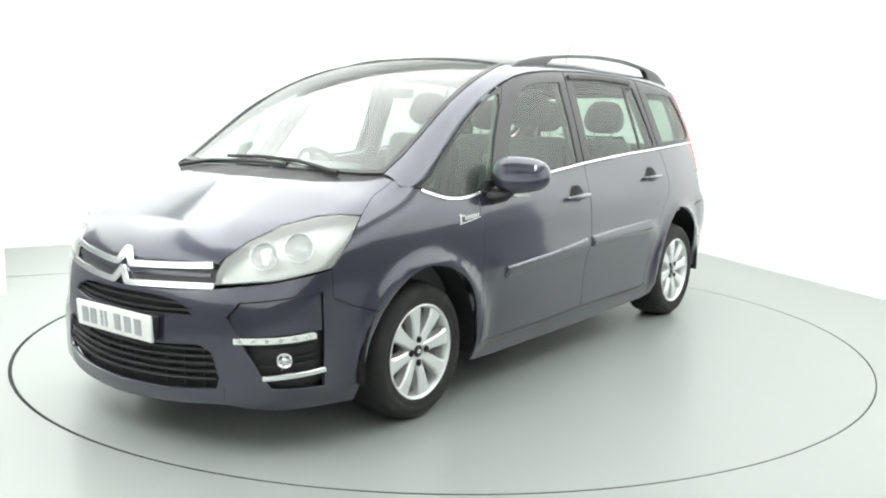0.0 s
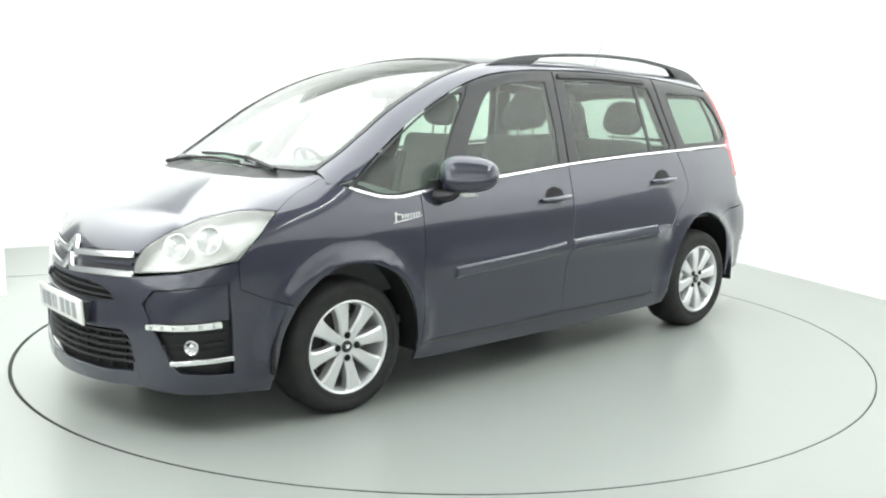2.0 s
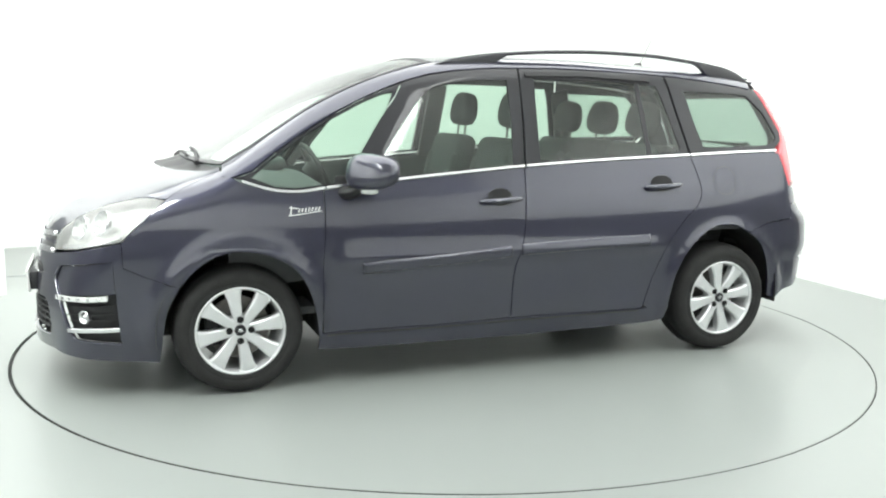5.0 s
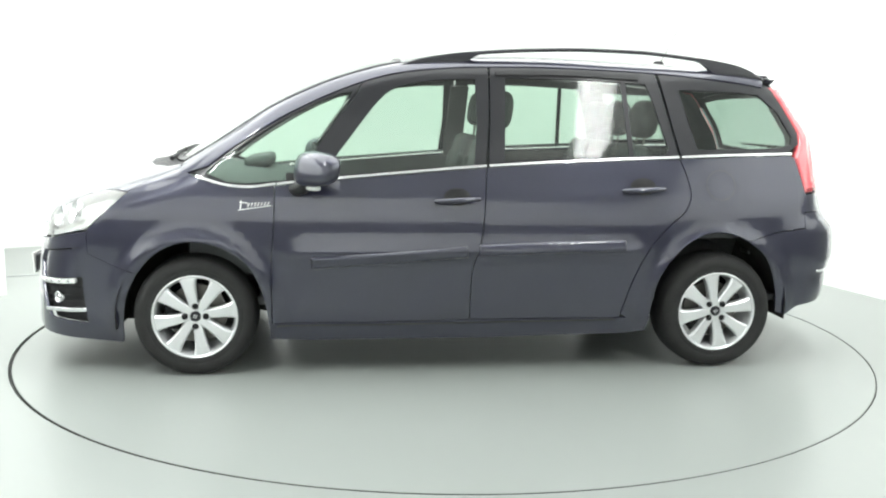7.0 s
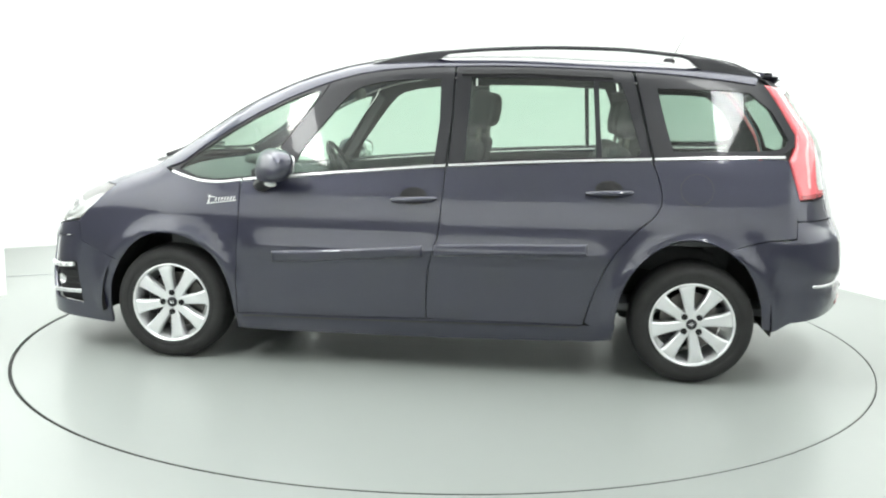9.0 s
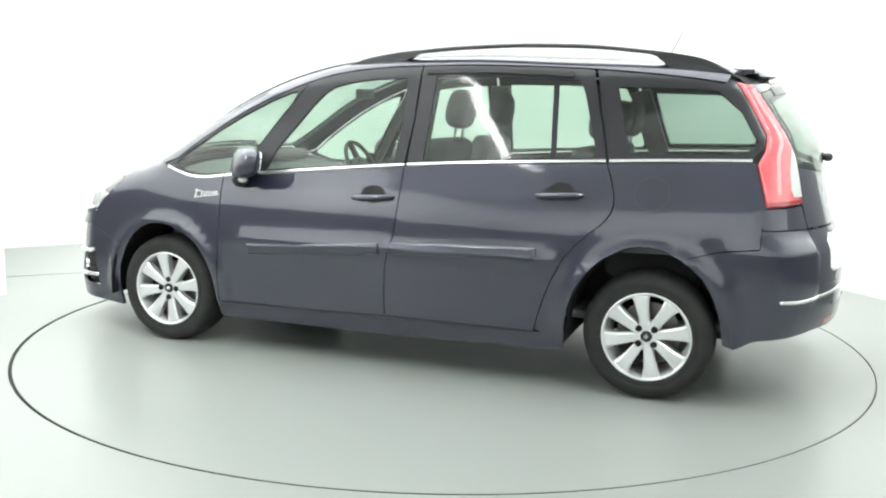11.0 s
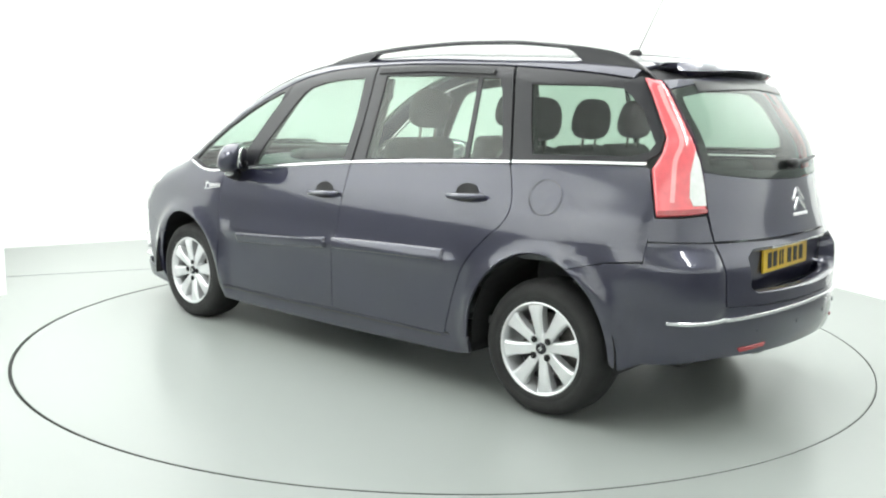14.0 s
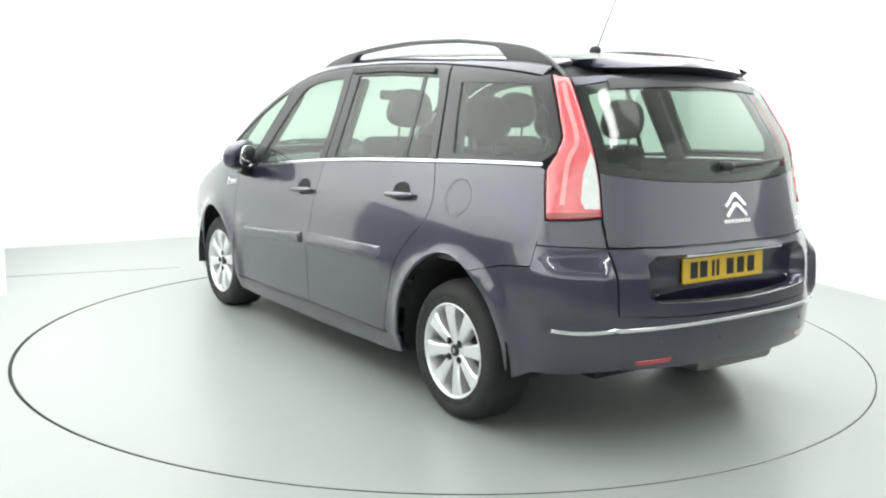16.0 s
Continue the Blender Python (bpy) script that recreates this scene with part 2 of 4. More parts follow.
class Skin:
    """Sheets cut out of the car's outer skin, gathered into one mesh."""

    def __init__(self):
        self.v, self.n, self.f = [], [], []

    def sheet(self, view, outer, holes=(), step=.05, gap=.0028, rim=.018, off=0.0, flat=None, round_edge=0.0):
        ua, va, w = VIEWS[view]
        loops = []
        for k, pts in enumerate([outer, *holes]):
            L = dense(mixed(view, pts), step * .6)
            if (signed(L) < 0) != (k > 0):
                L = L[::-1]
            loops.append(shrink(L, gap))
        lo, hi = loops[0].min(0), loops[0].max(0)
        gx, gy = np.meshgrid(np.arange(lo[0] + step * .5, hi[0], step), np.arange(lo[1] + step * .5, hi[1], step))
        grid = np.stack([gx.ravel(), gy.ravel()], 1)
        rims = np.concatenate(loops)
        if len(grid):
            keep = inside(grid, loops[0])
            for h in loops[1:]:
                keep &= ~inside(grid, h)
            grid = grid[keep]
            if len(grid):
                d = np.min(np.linalg.norm(grid[:, None] - rims[None], axis=2), axis=1)
                grid = grid[d > step * .42]
        pts = np.concatenate([rims, grid]) if len(grid) else rims
        edges, base = [], 0
        for L in loops:
            edges += [(base + i, base + (i + 1) % len(L)) for i in range(len(L))]
            base += len(L)
        r = geometry.delaunay_2d_cdt([Vector(p) for p in pts], edges, [], 0, 1e-6)
        pv = np.array([tuple(p) for p in r[0]])
        tri = np.array([f for f in r[2] if len(f) == 3], int)
        mid = pv[tri].mean(1)
        keep = inside(mid, loops[0])
        for h in loops[1:]:
            keep &= ~inside(mid, h)
        tri = tri[keep]
        flip = np.dot(np.cross(ua, va), w) < 0
        q = pv[tri]
        ccw = ((q[:, 1, 0] - q[:, 0, 0]) * (q[:, 2, 1] - q[:, 0, 1]) - (q[:, 1, 1] - q[:, 0, 1]) * (q[:, 2, 0] - q[:, 0, 0])) > 0
        tri = np.where((ccw == flip)[:, None], tri[:, ::-1], tri)
        P, N = self.lift(view, pv, off, flat)
        sink = 0.0
        if round_edge:
            away = rims[None] - pv[:, None]
            dist = np.linalg.norm(away, axis=2)
            near = np.argmin(dist, axis=1)
            k = np.clip(1 - dist[np.arange(len(pv)), near] / round_edge, 0, 1)
            to = away[np.arange(len(pv)), near]
            on_rim = np.linalg.norm(to, axis=1) < 1e-5
            if on_rim.any():
                L = loops[0]
                tl = np.roll(L, -1, 0) - np.roll(L, 1, 0)
                nl = np.stack([tl[:, 1], -tl[:, 0]], 1)
                allr = np.concatenate([nl] + [np.stack([(np.roll(q, -1, 0) - np.roll(q, 1, 0))[:, 1], -(np.roll(q, -1, 0) - np.roll(q, 1, 0))[:, 0]], 1) for q in loops[1:]])
                to = np.where(on_rim[:, None], allr[near], to)
            d3 = to[:, :1] * ua + to[:, 1:2] * va
            d3 = d3 - N * np.sum(d3 * N, 1)[:, None]
            d3 /= np.linalg.norm(d3, axis=1)[:, None] + 1e-9
            P = P - N * (round_edge * (1 - np.sqrt(np.maximum(0, 1 - k * k))) * .8)[:, None]
            kk = k[:, None] * .85
            N = N * np.sqrt(1 - kk * kk) + d3 * kk
            sink = round_edge * .8
        b = len(self.v)
        self.v += P.tolist()
        self.n += N.tolist()
        self.f += (tri + b).tolist()
        if rim:
            for L in loops:
                A, NA = self.lift(view, L, off - sink, flat)
                B = A - NA * rim
                t = np.roll(A, -1, 0) - np.roll(A, 1, 0)
                out = np.cross(t, NA)
                if flip:
                    out = -out
                out /= np.linalg.norm(out, axis=1)[:, None] + 1e-9
                b, k = len(self.v), len(L)
                self.v += A.tolist() + B.tolist()
                self.n += (out * .8 + NA * .6).tolist() + out.tolist()
                for i in range(k):
                    j = (i + 1) % k
                    fc = [b + i, b + k + i, b + k + j, b + j]
                    self.f.append(fc[::-1] if flip else fc)
        return self

    def lift(self, view, pts, off, flat):
        ua, va, w = VIEWS[view]
        pts = np.asarray(pts, float)
        if flat is not None:
            P = pts[:, :1] * ua + pts[:, 1:2] * va + w * flat
            return P, np.tile(w, (len(P), 1))
        P = on_skin(view, pts)
        N = normal(P)
        return P + N * off, N

    def put(self, name, mat, parent, label="", mirror=False):
        v, n = np.array(self.v), np.array(self.n)
        f = self.f
        if mirror:
            v, n = v * (1, -1, 1), n * (1, -1, 1)
            f = [g[::-1] for g in f]
        mesh = bpy.data.meshes.new(name)
        mesh.from_pydata(v.tolist(), [], f)
        for p in mesh.polygons:
            p.use_smooth = True
        n = n / np.linalg.norm(n, axis=1)[:, None]
        mesh.normals_split_custom_set_from_vertices(n.tolist())
        return finish(name, mesh, mat, parent, label)

    def pair(self, name, mat, parents, label=""):
        """The same part on the car's left and right."""
        return [self.put(name, mat, p, label, i == 1) for i, p in enumerate(parents)]


def strip(pts, width):
    """The outline of a band of that width along an open line."""
    P = np.array(pts, float)
    t = np.gradient(P, axis=0)
    t /= np.linalg.norm(t, axis=1)[:, None]
    n = np.stack([-t[:, 1], t[:, 0]], 1) * width / 2
    return [tuple(p) for p in np.concatenate([P + n, (P - n)[::-1]])]


def sym(pts):
    """Closes a half outline given from y = 0 round to y = 0 over both halves."""
    return list(pts) + [(-p[0], p[1]) for p in reversed(pts) if abs(p[0]) > 1e-6]


def symt(pts):
    return list(pts) + [(p[0], -p[1]) for p in reversed(pts) if abs(p[1]) > 1e-6]


def rbox(sx, sy, sz, bevel=.01, m=None, seg=2, bm=None):
    b = bmesh.new()
    bmesh.ops.create_cube(b, size=1)
    bmesh.ops.scale(b, vec=(sx, sy, sz), verts=b.verts)
    bmesh.ops.bevel(b, geom=b.edges[:], offset=bevel, segments=seg, affect="EDGES", profile=.5)
    if m is not None:
        bmesh.ops.transform(b, matrix=m, verts=b.verts)
    return join(bm, b)


def join(a, b):
    if a is None:
        return b
    me = bpy.data.meshes.new("tmp")
    b.to_mesh(me)
    b.free()
    a.from_mesh(me)
    bpy.data.meshes.remove(me)
    return a


def lathe(profile, seg=48, m=None, bm=None):
    """Turns a profile of (radius, height) about the z axis."""
    b = bmesh.new()
    rings = []
    for r, h in profile:
        if r < 1e-6:
            rings.append([b.verts.new((0, 0, h))])
        else:
            rings.append([b.verts.new((r * math.cos(a), r * math.sin(a), h)) for a in (2 * math.pi * i / seg for i in range(seg))])
    for A, B in zip(rings, rings[1:]):
        for i in range(seg):
            j = (i + 1) % seg
            q = [A[i % len(A)], A[j % len(A)], B[j % len(B)], B[i % len(B)]]
            q = list(dict.fromkeys(q))
            if len(q) > 2:
                b.faces.new(q)
    if m is not None:
        bmesh.ops.transform(b, matrix=m, verts=b.verts)
    return join(bm, b)


def tube(path, radius, seg=10, squash=1.0, bm=None, up=(0, 0, 1)):
    """A round bar along a line; radius may change from point to point."""
    b = bmesh.new()
    P = [Vector(p) for p in path]
    rr = radius if isinstance(radius, (list, tuple)) else [radius] * len(P)
    rings = []
    for i, p in enumerate(P):
        t = (P[min(i + 1, len(P) - 1)] - P[max(i - 1, 0)]).normalized()
        s = t.cross(Vector(up)).normalized()
        u = s.cross(t)
        rings.append([b.verts.new(p + s * math.cos(a) * rr[i] + u * math.sin(a) * rr[i] * squash) for a in (2 * math.pi * k / seg for k in range(seg))])
    for A, B in zip(rings, rings[1:]):
        for i in range(seg):
            j = (i + 1) % seg
            b.faces.new((A[i], A[j], B[j], B[i]))
    b.faces.new(rings[0][::-1])
    b.faces.new(rings[-1])
    return join(bm, b)


def blob(rx, ry, rz, power=2.6, seg=28, m=None, bm=None):
    """A rounded pod: a superellipsoid."""
    b = bmesh.new()
    bmesh.ops.create_uvsphere(b, u_segments=seg, v_segments=seg // 2, radius=1)
    for v in b.verts:
        k = (abs(v.co.x)**power + abs(v.co.y)**power + abs(v.co.z)**power)**(-1 / power)
        v.co = Vector((v.co.x * k * rx, v.co.y * k * ry, v.co.z * k * rz))
    if m is not None:
        bmesh.ops.transform(b, matrix=m, verts=b.verts)
    return join(bm, b)


def empty(name, parent=None):
    ob = new(name)
    ob.parent = parent
    ob.empty_display_size = .2
    return ob


# ---- the studio ----
def ring_sheet(r0, r1, z, seg=160, thick=.03):
    bm = bmesh.new()
    prof = [(r0, z), (r1, z), (r1, z - thick), (r0, z - thick)] if r0 > 0 else [(0, z), (r1 - .004, z), (r1, z - .004), (r1, z - thick), (0, z - thick)]
    b = lathe(prof + ([prof[0]] if r0 > 0 else []), seg)
    bm.free()
    return b


TABLE_R = 2.4535
turntable = tagged(empty("turntable"), "pale grey painted round turntable flush with the floor", "turntable")
part("deck", ring_sheet(0, TABLE_R - .0120, 0), TABLE_PAINT, turntable, angle=30)
# added band whose dark colour stands in for shade in the joint
part("edge_band", ring_sheet(TABLE_R - .0117, TABLE_R - .0095, -.0006, thick=.02), GAP_DARK, turntable, "thin dark band added round the turntable's edge")
OPENING = Vector((-.0065, .0015, 0))
gap_floor = ring_sheet(TABLE_R - .030, TABLE_R - .001, -.010, thick=.02)
bmesh.ops.translate(gap_floor, vec=OPENING, verts=gap_floor.verts)
gap_ring = part("turntable_gap", gap_floor, GAP_DARK, None)
tagged(gap_ring, "dark recessed joint round the turntable", "floor joint", kind="structure")


def wall_line():
    """Plan of the studio walls, with the rounded corner behind the turntable."""
    a, b, c = Vector((-4.13, 2.79)), Vector((1.36, 6.50)), Vector((3.42, .80))
    r = 2.0
    d1, d2 = (a - b).normalized(), (c - b).normalized()
    cut = r / math.tan(d1.angle(d2) / 2)
    s, e = b + d1 * cut, b + d2 * cut
    pts = [a]
    for i in range(17):
        t = i / 16
        pts.append((1 - t)**2 * s + 2 * t * (1 - t) * b + t * t * e)
    return pts + [c, Vector((4.7, -2.8)), Vector((4.7, -8.2)), Vector((-4.9, -8.2)), Vector((-4.9, -2.6)), Vector((-3.12, .8))]


PLAN = wall_line()
ROOM_H = 4.1


def floor_sheet():
    bm = bmesh.new()
    n = 160
    inner = [bm.verts.new(Vector((TABLE_R * math.cos(2 * math.pi * i / n), TABLE_R * math.sin(2 * math.pi * i / n), 0)) + OPENING) for i in range(n)]
    lower = [bm.verts.new((v.co.x, v.co.y, -.03)) for v in inner]
    outer = []
    for i in range(n):
        a = 2 * math.pi * i / n
        outer.append(bm.verts.new((12 * math.cos(a), 12 * math.sin(a), 0)))
    for i in range(n):
        j = (i + 1) % n
        bm.faces.new((inner[i], outer[i], outer[j], inner[j]))
        bm.faces.new((lower[i], inner[i], inner[j], lower[j]))
    return bm


tagged(part("floor", floor_sheet(), FLOOR_PAINT, None, angle=30), "pale grey gloss-painted studio floor", "floor", kind="structure")


def wall_mesh(low, high):
    bm = bmesh.new()
    k = len(PLAN)
    back = [q + q.normalized() * .15 for q in PLAN]
    a0, a1 = ([bm.verts.new((q.x, q.y, z)) for q, z in zip(PLAN, h)] for h in (low, high))
    b0, b1 = ([bm.verts.new((q.x, q.y, z)) for q, z in zip(back, h)] for h in (low, high))
    for i in range(k):
        j = (i + 1) % k
        bm.faces.new((a0[i], a0[j], a1[j], a1[i]))
        bm.faces.new((b0[j], b0[i], b1[i], b1[j]))
        bm.faces.new((a1[i], a1[j], b1[j], b1[i]))
        bm.faces.new((a0[j], a0[i], b0[i], b0[j]))
    return bm


tagged(part("wall_studio", wall_mesh([0] * len(PLAN), [ROOM_H] * len(PLAN)), WALL_WHITE, None, angle=25), "seamless matt white studio wall with a rounded corner", "wall", kind="structure")
CEILING_PAINT = material("matt_pale_grey_ceiling_paint", (.55, .56, .55), rough=.9, vary=.05, scale=.7)
bmc = rbox(11, 16, .12, .01, pose(0, -.6, ROOM_H + .07))
tagged(part("ceiling", bmc, CEILING_PAINT, None), "matt grey studio ceiling", "ceiling", kind="structure")


def dark_band(high, inset=.03):
    """Unseen dark band added low on the camera's side, to darken the paint's reflections."""
    line = [Vector((3.60, .30)), Vector((4.7, -2.8)), Vector((4.7, -8.2)), Vector((-4.9, -8.2)), Vector((-4.9, -2.6)), Vector((-3.38, .30))]
    bm = bmesh.new()
    rows = []
    for q in line:
        n = (Vector((0, -3.5)) - q).normalized()
        rows.append([bm.verts.new((*(q + n * d), z)) for d, z in ((inset * .2, 0), (inset, 0), (inset, high), (inset * .2, high))])
    for A, B in zip(rows, rows[1:]):
        for k in range(4):
            bm.faces.new((A[k], A[(k + 1) % 4], B[(k + 1) % 4], B[k]))
    bm.faces.new(rows[0])
    bm.faces.new(rows[-1][::-1])
    return bm


tagged(part("reflection_band", dark_band(1.45), BAND_GREY, None, angle=25), "unseen dark grey band added to darken reflections in the car's paint", "wall", kind="structure")
# joint across the floor by the back wall
bms = rbox(1.35, .008, .004, .001, pose(-2.85, 1.70, .002, 0, 0, 24.5), 1)
tagged(part("floor_seam", bms, GREY_INK, None), "thin grey joint line in the floor", "floor joint", kind="structure")


# ---- the car: x forward, y to its left, z up, wheels on z = 0 ----
car = tagged(empty("car"), "dark blue-grey metallic people carrier with roof rails on the turntable", "car")
SIDES = (car, car)


def mirrored(bm_maker, name, mat, parents, label="", angle=35):
    out = []
    for i, p in enumerate(parents):
        bm = bm_maker()
        if i:
            bmesh.ops.scale(bm, vec=(1, -1, 1), verts=bm.verts)
        out.append(part(name, bm, mat, p, label, angle))
    return out


BELT = [(1.37, 1.018), (1.31, .998), (1.25, .980), (1.18, .966), (1.10, .962), (.96, .978), (.66, 1.008), (.22, 1.048), (-.12, 1.076), (-.65, 1.108), (-1.14, 1.129), (-1.45, 1.142), (-1.77, 1.150)]
BELT_Z = spline(BELT)
SEAM = [(1.395, 1.027), (1.30, 1.058), (1.21, 1.128), (1.05, 1.236), (.90, 1.326), (.75, 1.402), (.64, 1.450), (.53, 1.492), (.38, 1.535), (.24, 1.558), (0, 1.578), (-.35, 1.586), (-.65, 1.582), (-.94, 1.572), (-1.22, 1.553), (-1.51, 1.524), (-1.64, 1.505)]
SEAM_Z = spline(SEAM)


def belt(x0, x1, dz=0, n=10):
    return [(x, float(BELT_Z(x)) + dz) for x in np.linspace(x0, x1, n)]


def seam(x0, x1, dz=0, n=10):
    return [(x, float(SEAM_Z(x)) + dz) for x in np.linspace(x0, x1, n)]


FA = (1.37, .302)
RA = (-1.365, .308)
ARCH_F = curve([(1.0, .25), (1.02, .39), (1.06, .51), (1.12, .597), (1.21, .655), (1.30, .685), (1.39, .692), (1.48, .672), (1.57, .615), (1.645, .53)], 4)
ARCH_F2 = curve([(1.645, .53), (1.695, .43), (1.712, .36), (1.725, .25), (1.735, .165)], 4)
ARCH_R = curve([(-.97, .22), (-.985, .36), (-1.01, .48), (-1.07, .59), (-1.15, .672), (-1.25, .728), (-1.34, .742), (-1.42, .732), (-1.51, .692)], 4)
ARCH_R2 = curve([(-1.51, .692), (-1.60, .62), (-1.66, .52), (-1.695, .41), (-1.71, .30)], 4)

LAMP = [(-1.210, .668), (-1.200, .721), (-1.168, .773), (-1.082, .833), (-.95, .894), (-.814, .927), (-.722, .936), (-.632, .929), (-.68, .838), (-.753, .738), (-.858, .718), (-.987, .692)]
TAIL_LAMP = [(-.748, 1.512), (-.822, 1.500), (-.842, 1.46), (-.867, 1.395), (-.930, 1.225), (-.963, 1.075), (-.977, .956), (-.878, .946), (-.755, .941), (-.748, 1.04), (-.745, 1.132), (-.787, 1.20), (-.806, 1.262), (-.775, 1.40)]
lamp_back = mixed("s", [("d", *TAIL_LAMP[k]) for k in (0, 13, 12, 11, 10, 9, 8)])
LAMP_SIDE = mixed("s", [("c", *p) for p in dense(LAMP[7:10], .03, False)])
WING_TOP = [tuple(p) for p in dense(mixed("t", [("c", -.632, .929)]) + [(1.56, .748), (1.44, .745)], .03, False)]

# wings
wing = Skin().sheet("s", belt(1.36, .972, -.008, 8) + [(.975, .74), (.985, .62), (.988, .26)] + ARCH_F + [(1.78, .575), (1.885, .625)] + LAMP_SIDE[::-1][:-1] + [("t", *p) for p in WING_TOP], step=.04, gap=.0006)
wings = wing.pair("front_wing", PAINT, SIDES)
# doors
FRONT_GAP = curve([(-.10, 1.066), (-.093, .93), (-.072, .71), (-.03, .56), (-.02, .42), (-.02, .285)], 4)
REAR_EDGE = curve([(-1.135, 1.12), (-1.17, 1.02), (-1.185, .93), (-1.15, .85), (-1.07, .78), (-.96, .655), (-.885, .5), (-.84, .36), (-.82, .285)], 4)
fd = Skin().sheet("s", belt(.968, -.10, -.008, 14) + FRONT_GAP[1:] + [(.4, .275), (.985, .275), (.985, .62), (.975, .74)], step=.05)
rd = Skin().sheet("s", belt(-.10, -1.13, -.008, 12) + REAR_EDGE[1:] + FRONT_GAP[::-1], step=.05)
front_doors = fd.pair("front_door", PAINT, SIDES)
rear_doors = rd.pair("rear_door", PAINT, SIDES)
quarter = Skin().sheet("s", belt(-1.135, -1.775, -.008, 8) + lamp_back[4:] + [(-1.85, .842), (-1.847, .758), (-1.70, .742)] + ARCH_R[::-1] + REAR_EDGE[::-1][1:-1], step=.04)
quarters = quarter.pair("rear_quarter_panel", PAINT, SIDES)
sill = Skin().sheet("s", [(.988, .275), (.4, .275), (-.02, .285), (-.82, .285), (-.985, .30), (-.97, .21), (-.85, .195), (-.1, .178), (.8, .178), (1.0, .185), (1.0, .25)], step=.06)
sill.pair("sill", PAINT, SIDES)
# creases along the door feet, their shade drawn as a thin black strip
Skin().sheet("s", strip([(.96, .262), (.4, .262), (-.02, .268), (-.80, .276)], .008), off=.004, gap=0, rim=.01).pair("crease_shade_line", GLOSS_BLACK, SIDES)
# fuel flap
ang = [2 * math.pi * i / 24 for i in range(24)]
ring = lambda cx, cz, a, b: [(cx + a * math.cos(t), cz + b * math.sin(t)) for t in ang]
fuel_gap = Skin().sheet("s", ring(-1.355, .985, .082, .078), holes=[ring(-1.355, .985, .0795, .0755)], gap=0, rim=0, off=.0025, step=.03).put("fuel_flap_joint", BLACK_PLASTIC, quarters[0], "dark round joint of the fuel flap")

# chrome line below the windows
CHROME_SIDE = Skin()
CHROME_SIDE.sheet("s", strip(belt(1.35, .965, 0, 14), .0115), off=.007, gap=0, rim=.012, step=.03)
Skin().sheet("s", strip(belt(.955, -.10, 0, 22), .0115), off=.007, gap=0, rim=.012, step=.03).pair("chrome_window_strip", CHROME, front_doors, "bright chrome strip")
Skin().sheet("s", strip(belt(-.115, -1.13, 0, 20), .0115), off=.007, gap=0, rim=.012, step=.03).pair("chrome_window_strip", CHROME, rear_doors, "bright chrome strip")
Skin().sheet("s", strip(belt(-1.145, -1.785, 0, 14), .0115), off=.007, gap=0, rim=.012, step=.03).pair("chrome_window_strip", CHROME, quarters, "bright chrome strip")
CHROME_SIDE.pair("chrome_window_strip", CHROME, wings, "bright chrome strip")

# windows and their frames
Q_GLASS = [(1.305, 1.028), (1.21, 1.108), (1.05, 1.215), (.90, 1.305), (.75, 1.382), (.64, 1.428), (.585, 1.438), (.62, 1.36), (.70, 1.25), (.785, 1.12), (.83, 1.005), (.96, .996), (1.10, .982), (1.20, .988)]
F_GLASS = [(.705, 1.022), (.655, 1.13), (.555, 1.262), (.47, 1.372), (.41, 1.435), (.36, 1.465), (.25, 1.492), (.10, 1.508), (-.05, 1.512), (-.055, 1.3), (-.035, 1.083), (.3, 1.056)]
R_GLASS = [(-.215, 1.522), (-.20, 1.102), (-.65, 1.126), (-1.055, 1.145), (-1.075, 1.165), (-.995, 1.44), (-.965, 1.505), (-.6, 1.522)]
B_GLASS = [(-1.155, 1.478), (-1.20, 1.30), (-1.24, 1.172), (-1.5, 1.178), (-1.72, 1.184), (-1.785, 1.205), (-1.80, 1.235), (-1.72, 1.37), (-1.61, 1.462), (-1.5, 1.472)]
pillar_split = [(.868, .992), (.755, 1.17), (.65, 1.32), (.565, 1.425), (.53, 1.488)]
Skin().sheet("s", seam(1.385, .535, -.004, 18) + pillar_split[::-1] + belt(.93, 1.36, .008, 10), holes=[Q_GLASS], step=.04).pair("front_pillar_frame", GLOSS_BLACK, wings)
ff = Skin().sheet("s", pillar_split + seam(.525, -.125, -.004, 10) + [(-.12, 1.3)] + belt(-.10, .86, .008, 12), holes=[F_GLASS], step=.04).pair("window_frame", GLOSS_BLACK, front_doors, "gloss black window frame")
rf = Skin().sheet("s", seam(-.13, -1.03, -.004, 12) + [(-1.08, 1.35)] + belt(-1.13, -.11, .008, 12) + [(-.125, 1.3)], holes=[R_GLASS], step=.04).pair("window_frame", GLOSS_BLACK, rear_doors, "gloss black window frame")
bf = Skin().sheet("s", seam(-1.04, -1.63, -.004, 10) + lamp_back[:4] + belt(-1.775, -1.14, .008, 8) + [(-1.09, 1.35)], holes=[B_GLASS], step=.04).pair("window_frame", GLOSS_BLACK, quarters, "gloss black window frame")
for shape, owners, m in ((Q_GLASS, wings, SIDE_GLASS), (F_GLASS, front_doors, SIDE_GLASS), (R_GLASS, rear_doors, SIDE_GLASS), (B_GLASS, quarters, REAR_GLASS)):
    Skin().sheet("s", shape, off=-.006, gap=-.004, rim=0, step=.06).pair("window_glass", m, owners, "tinted window glass")
Skin().sheet("s", strip([(-.845, 1.53), (-.872, 1.13)], .026), off=-.002, gap=0, rim=.01, step=.04).pair("window_divider", GLOSS_BLACK, rear_doors)
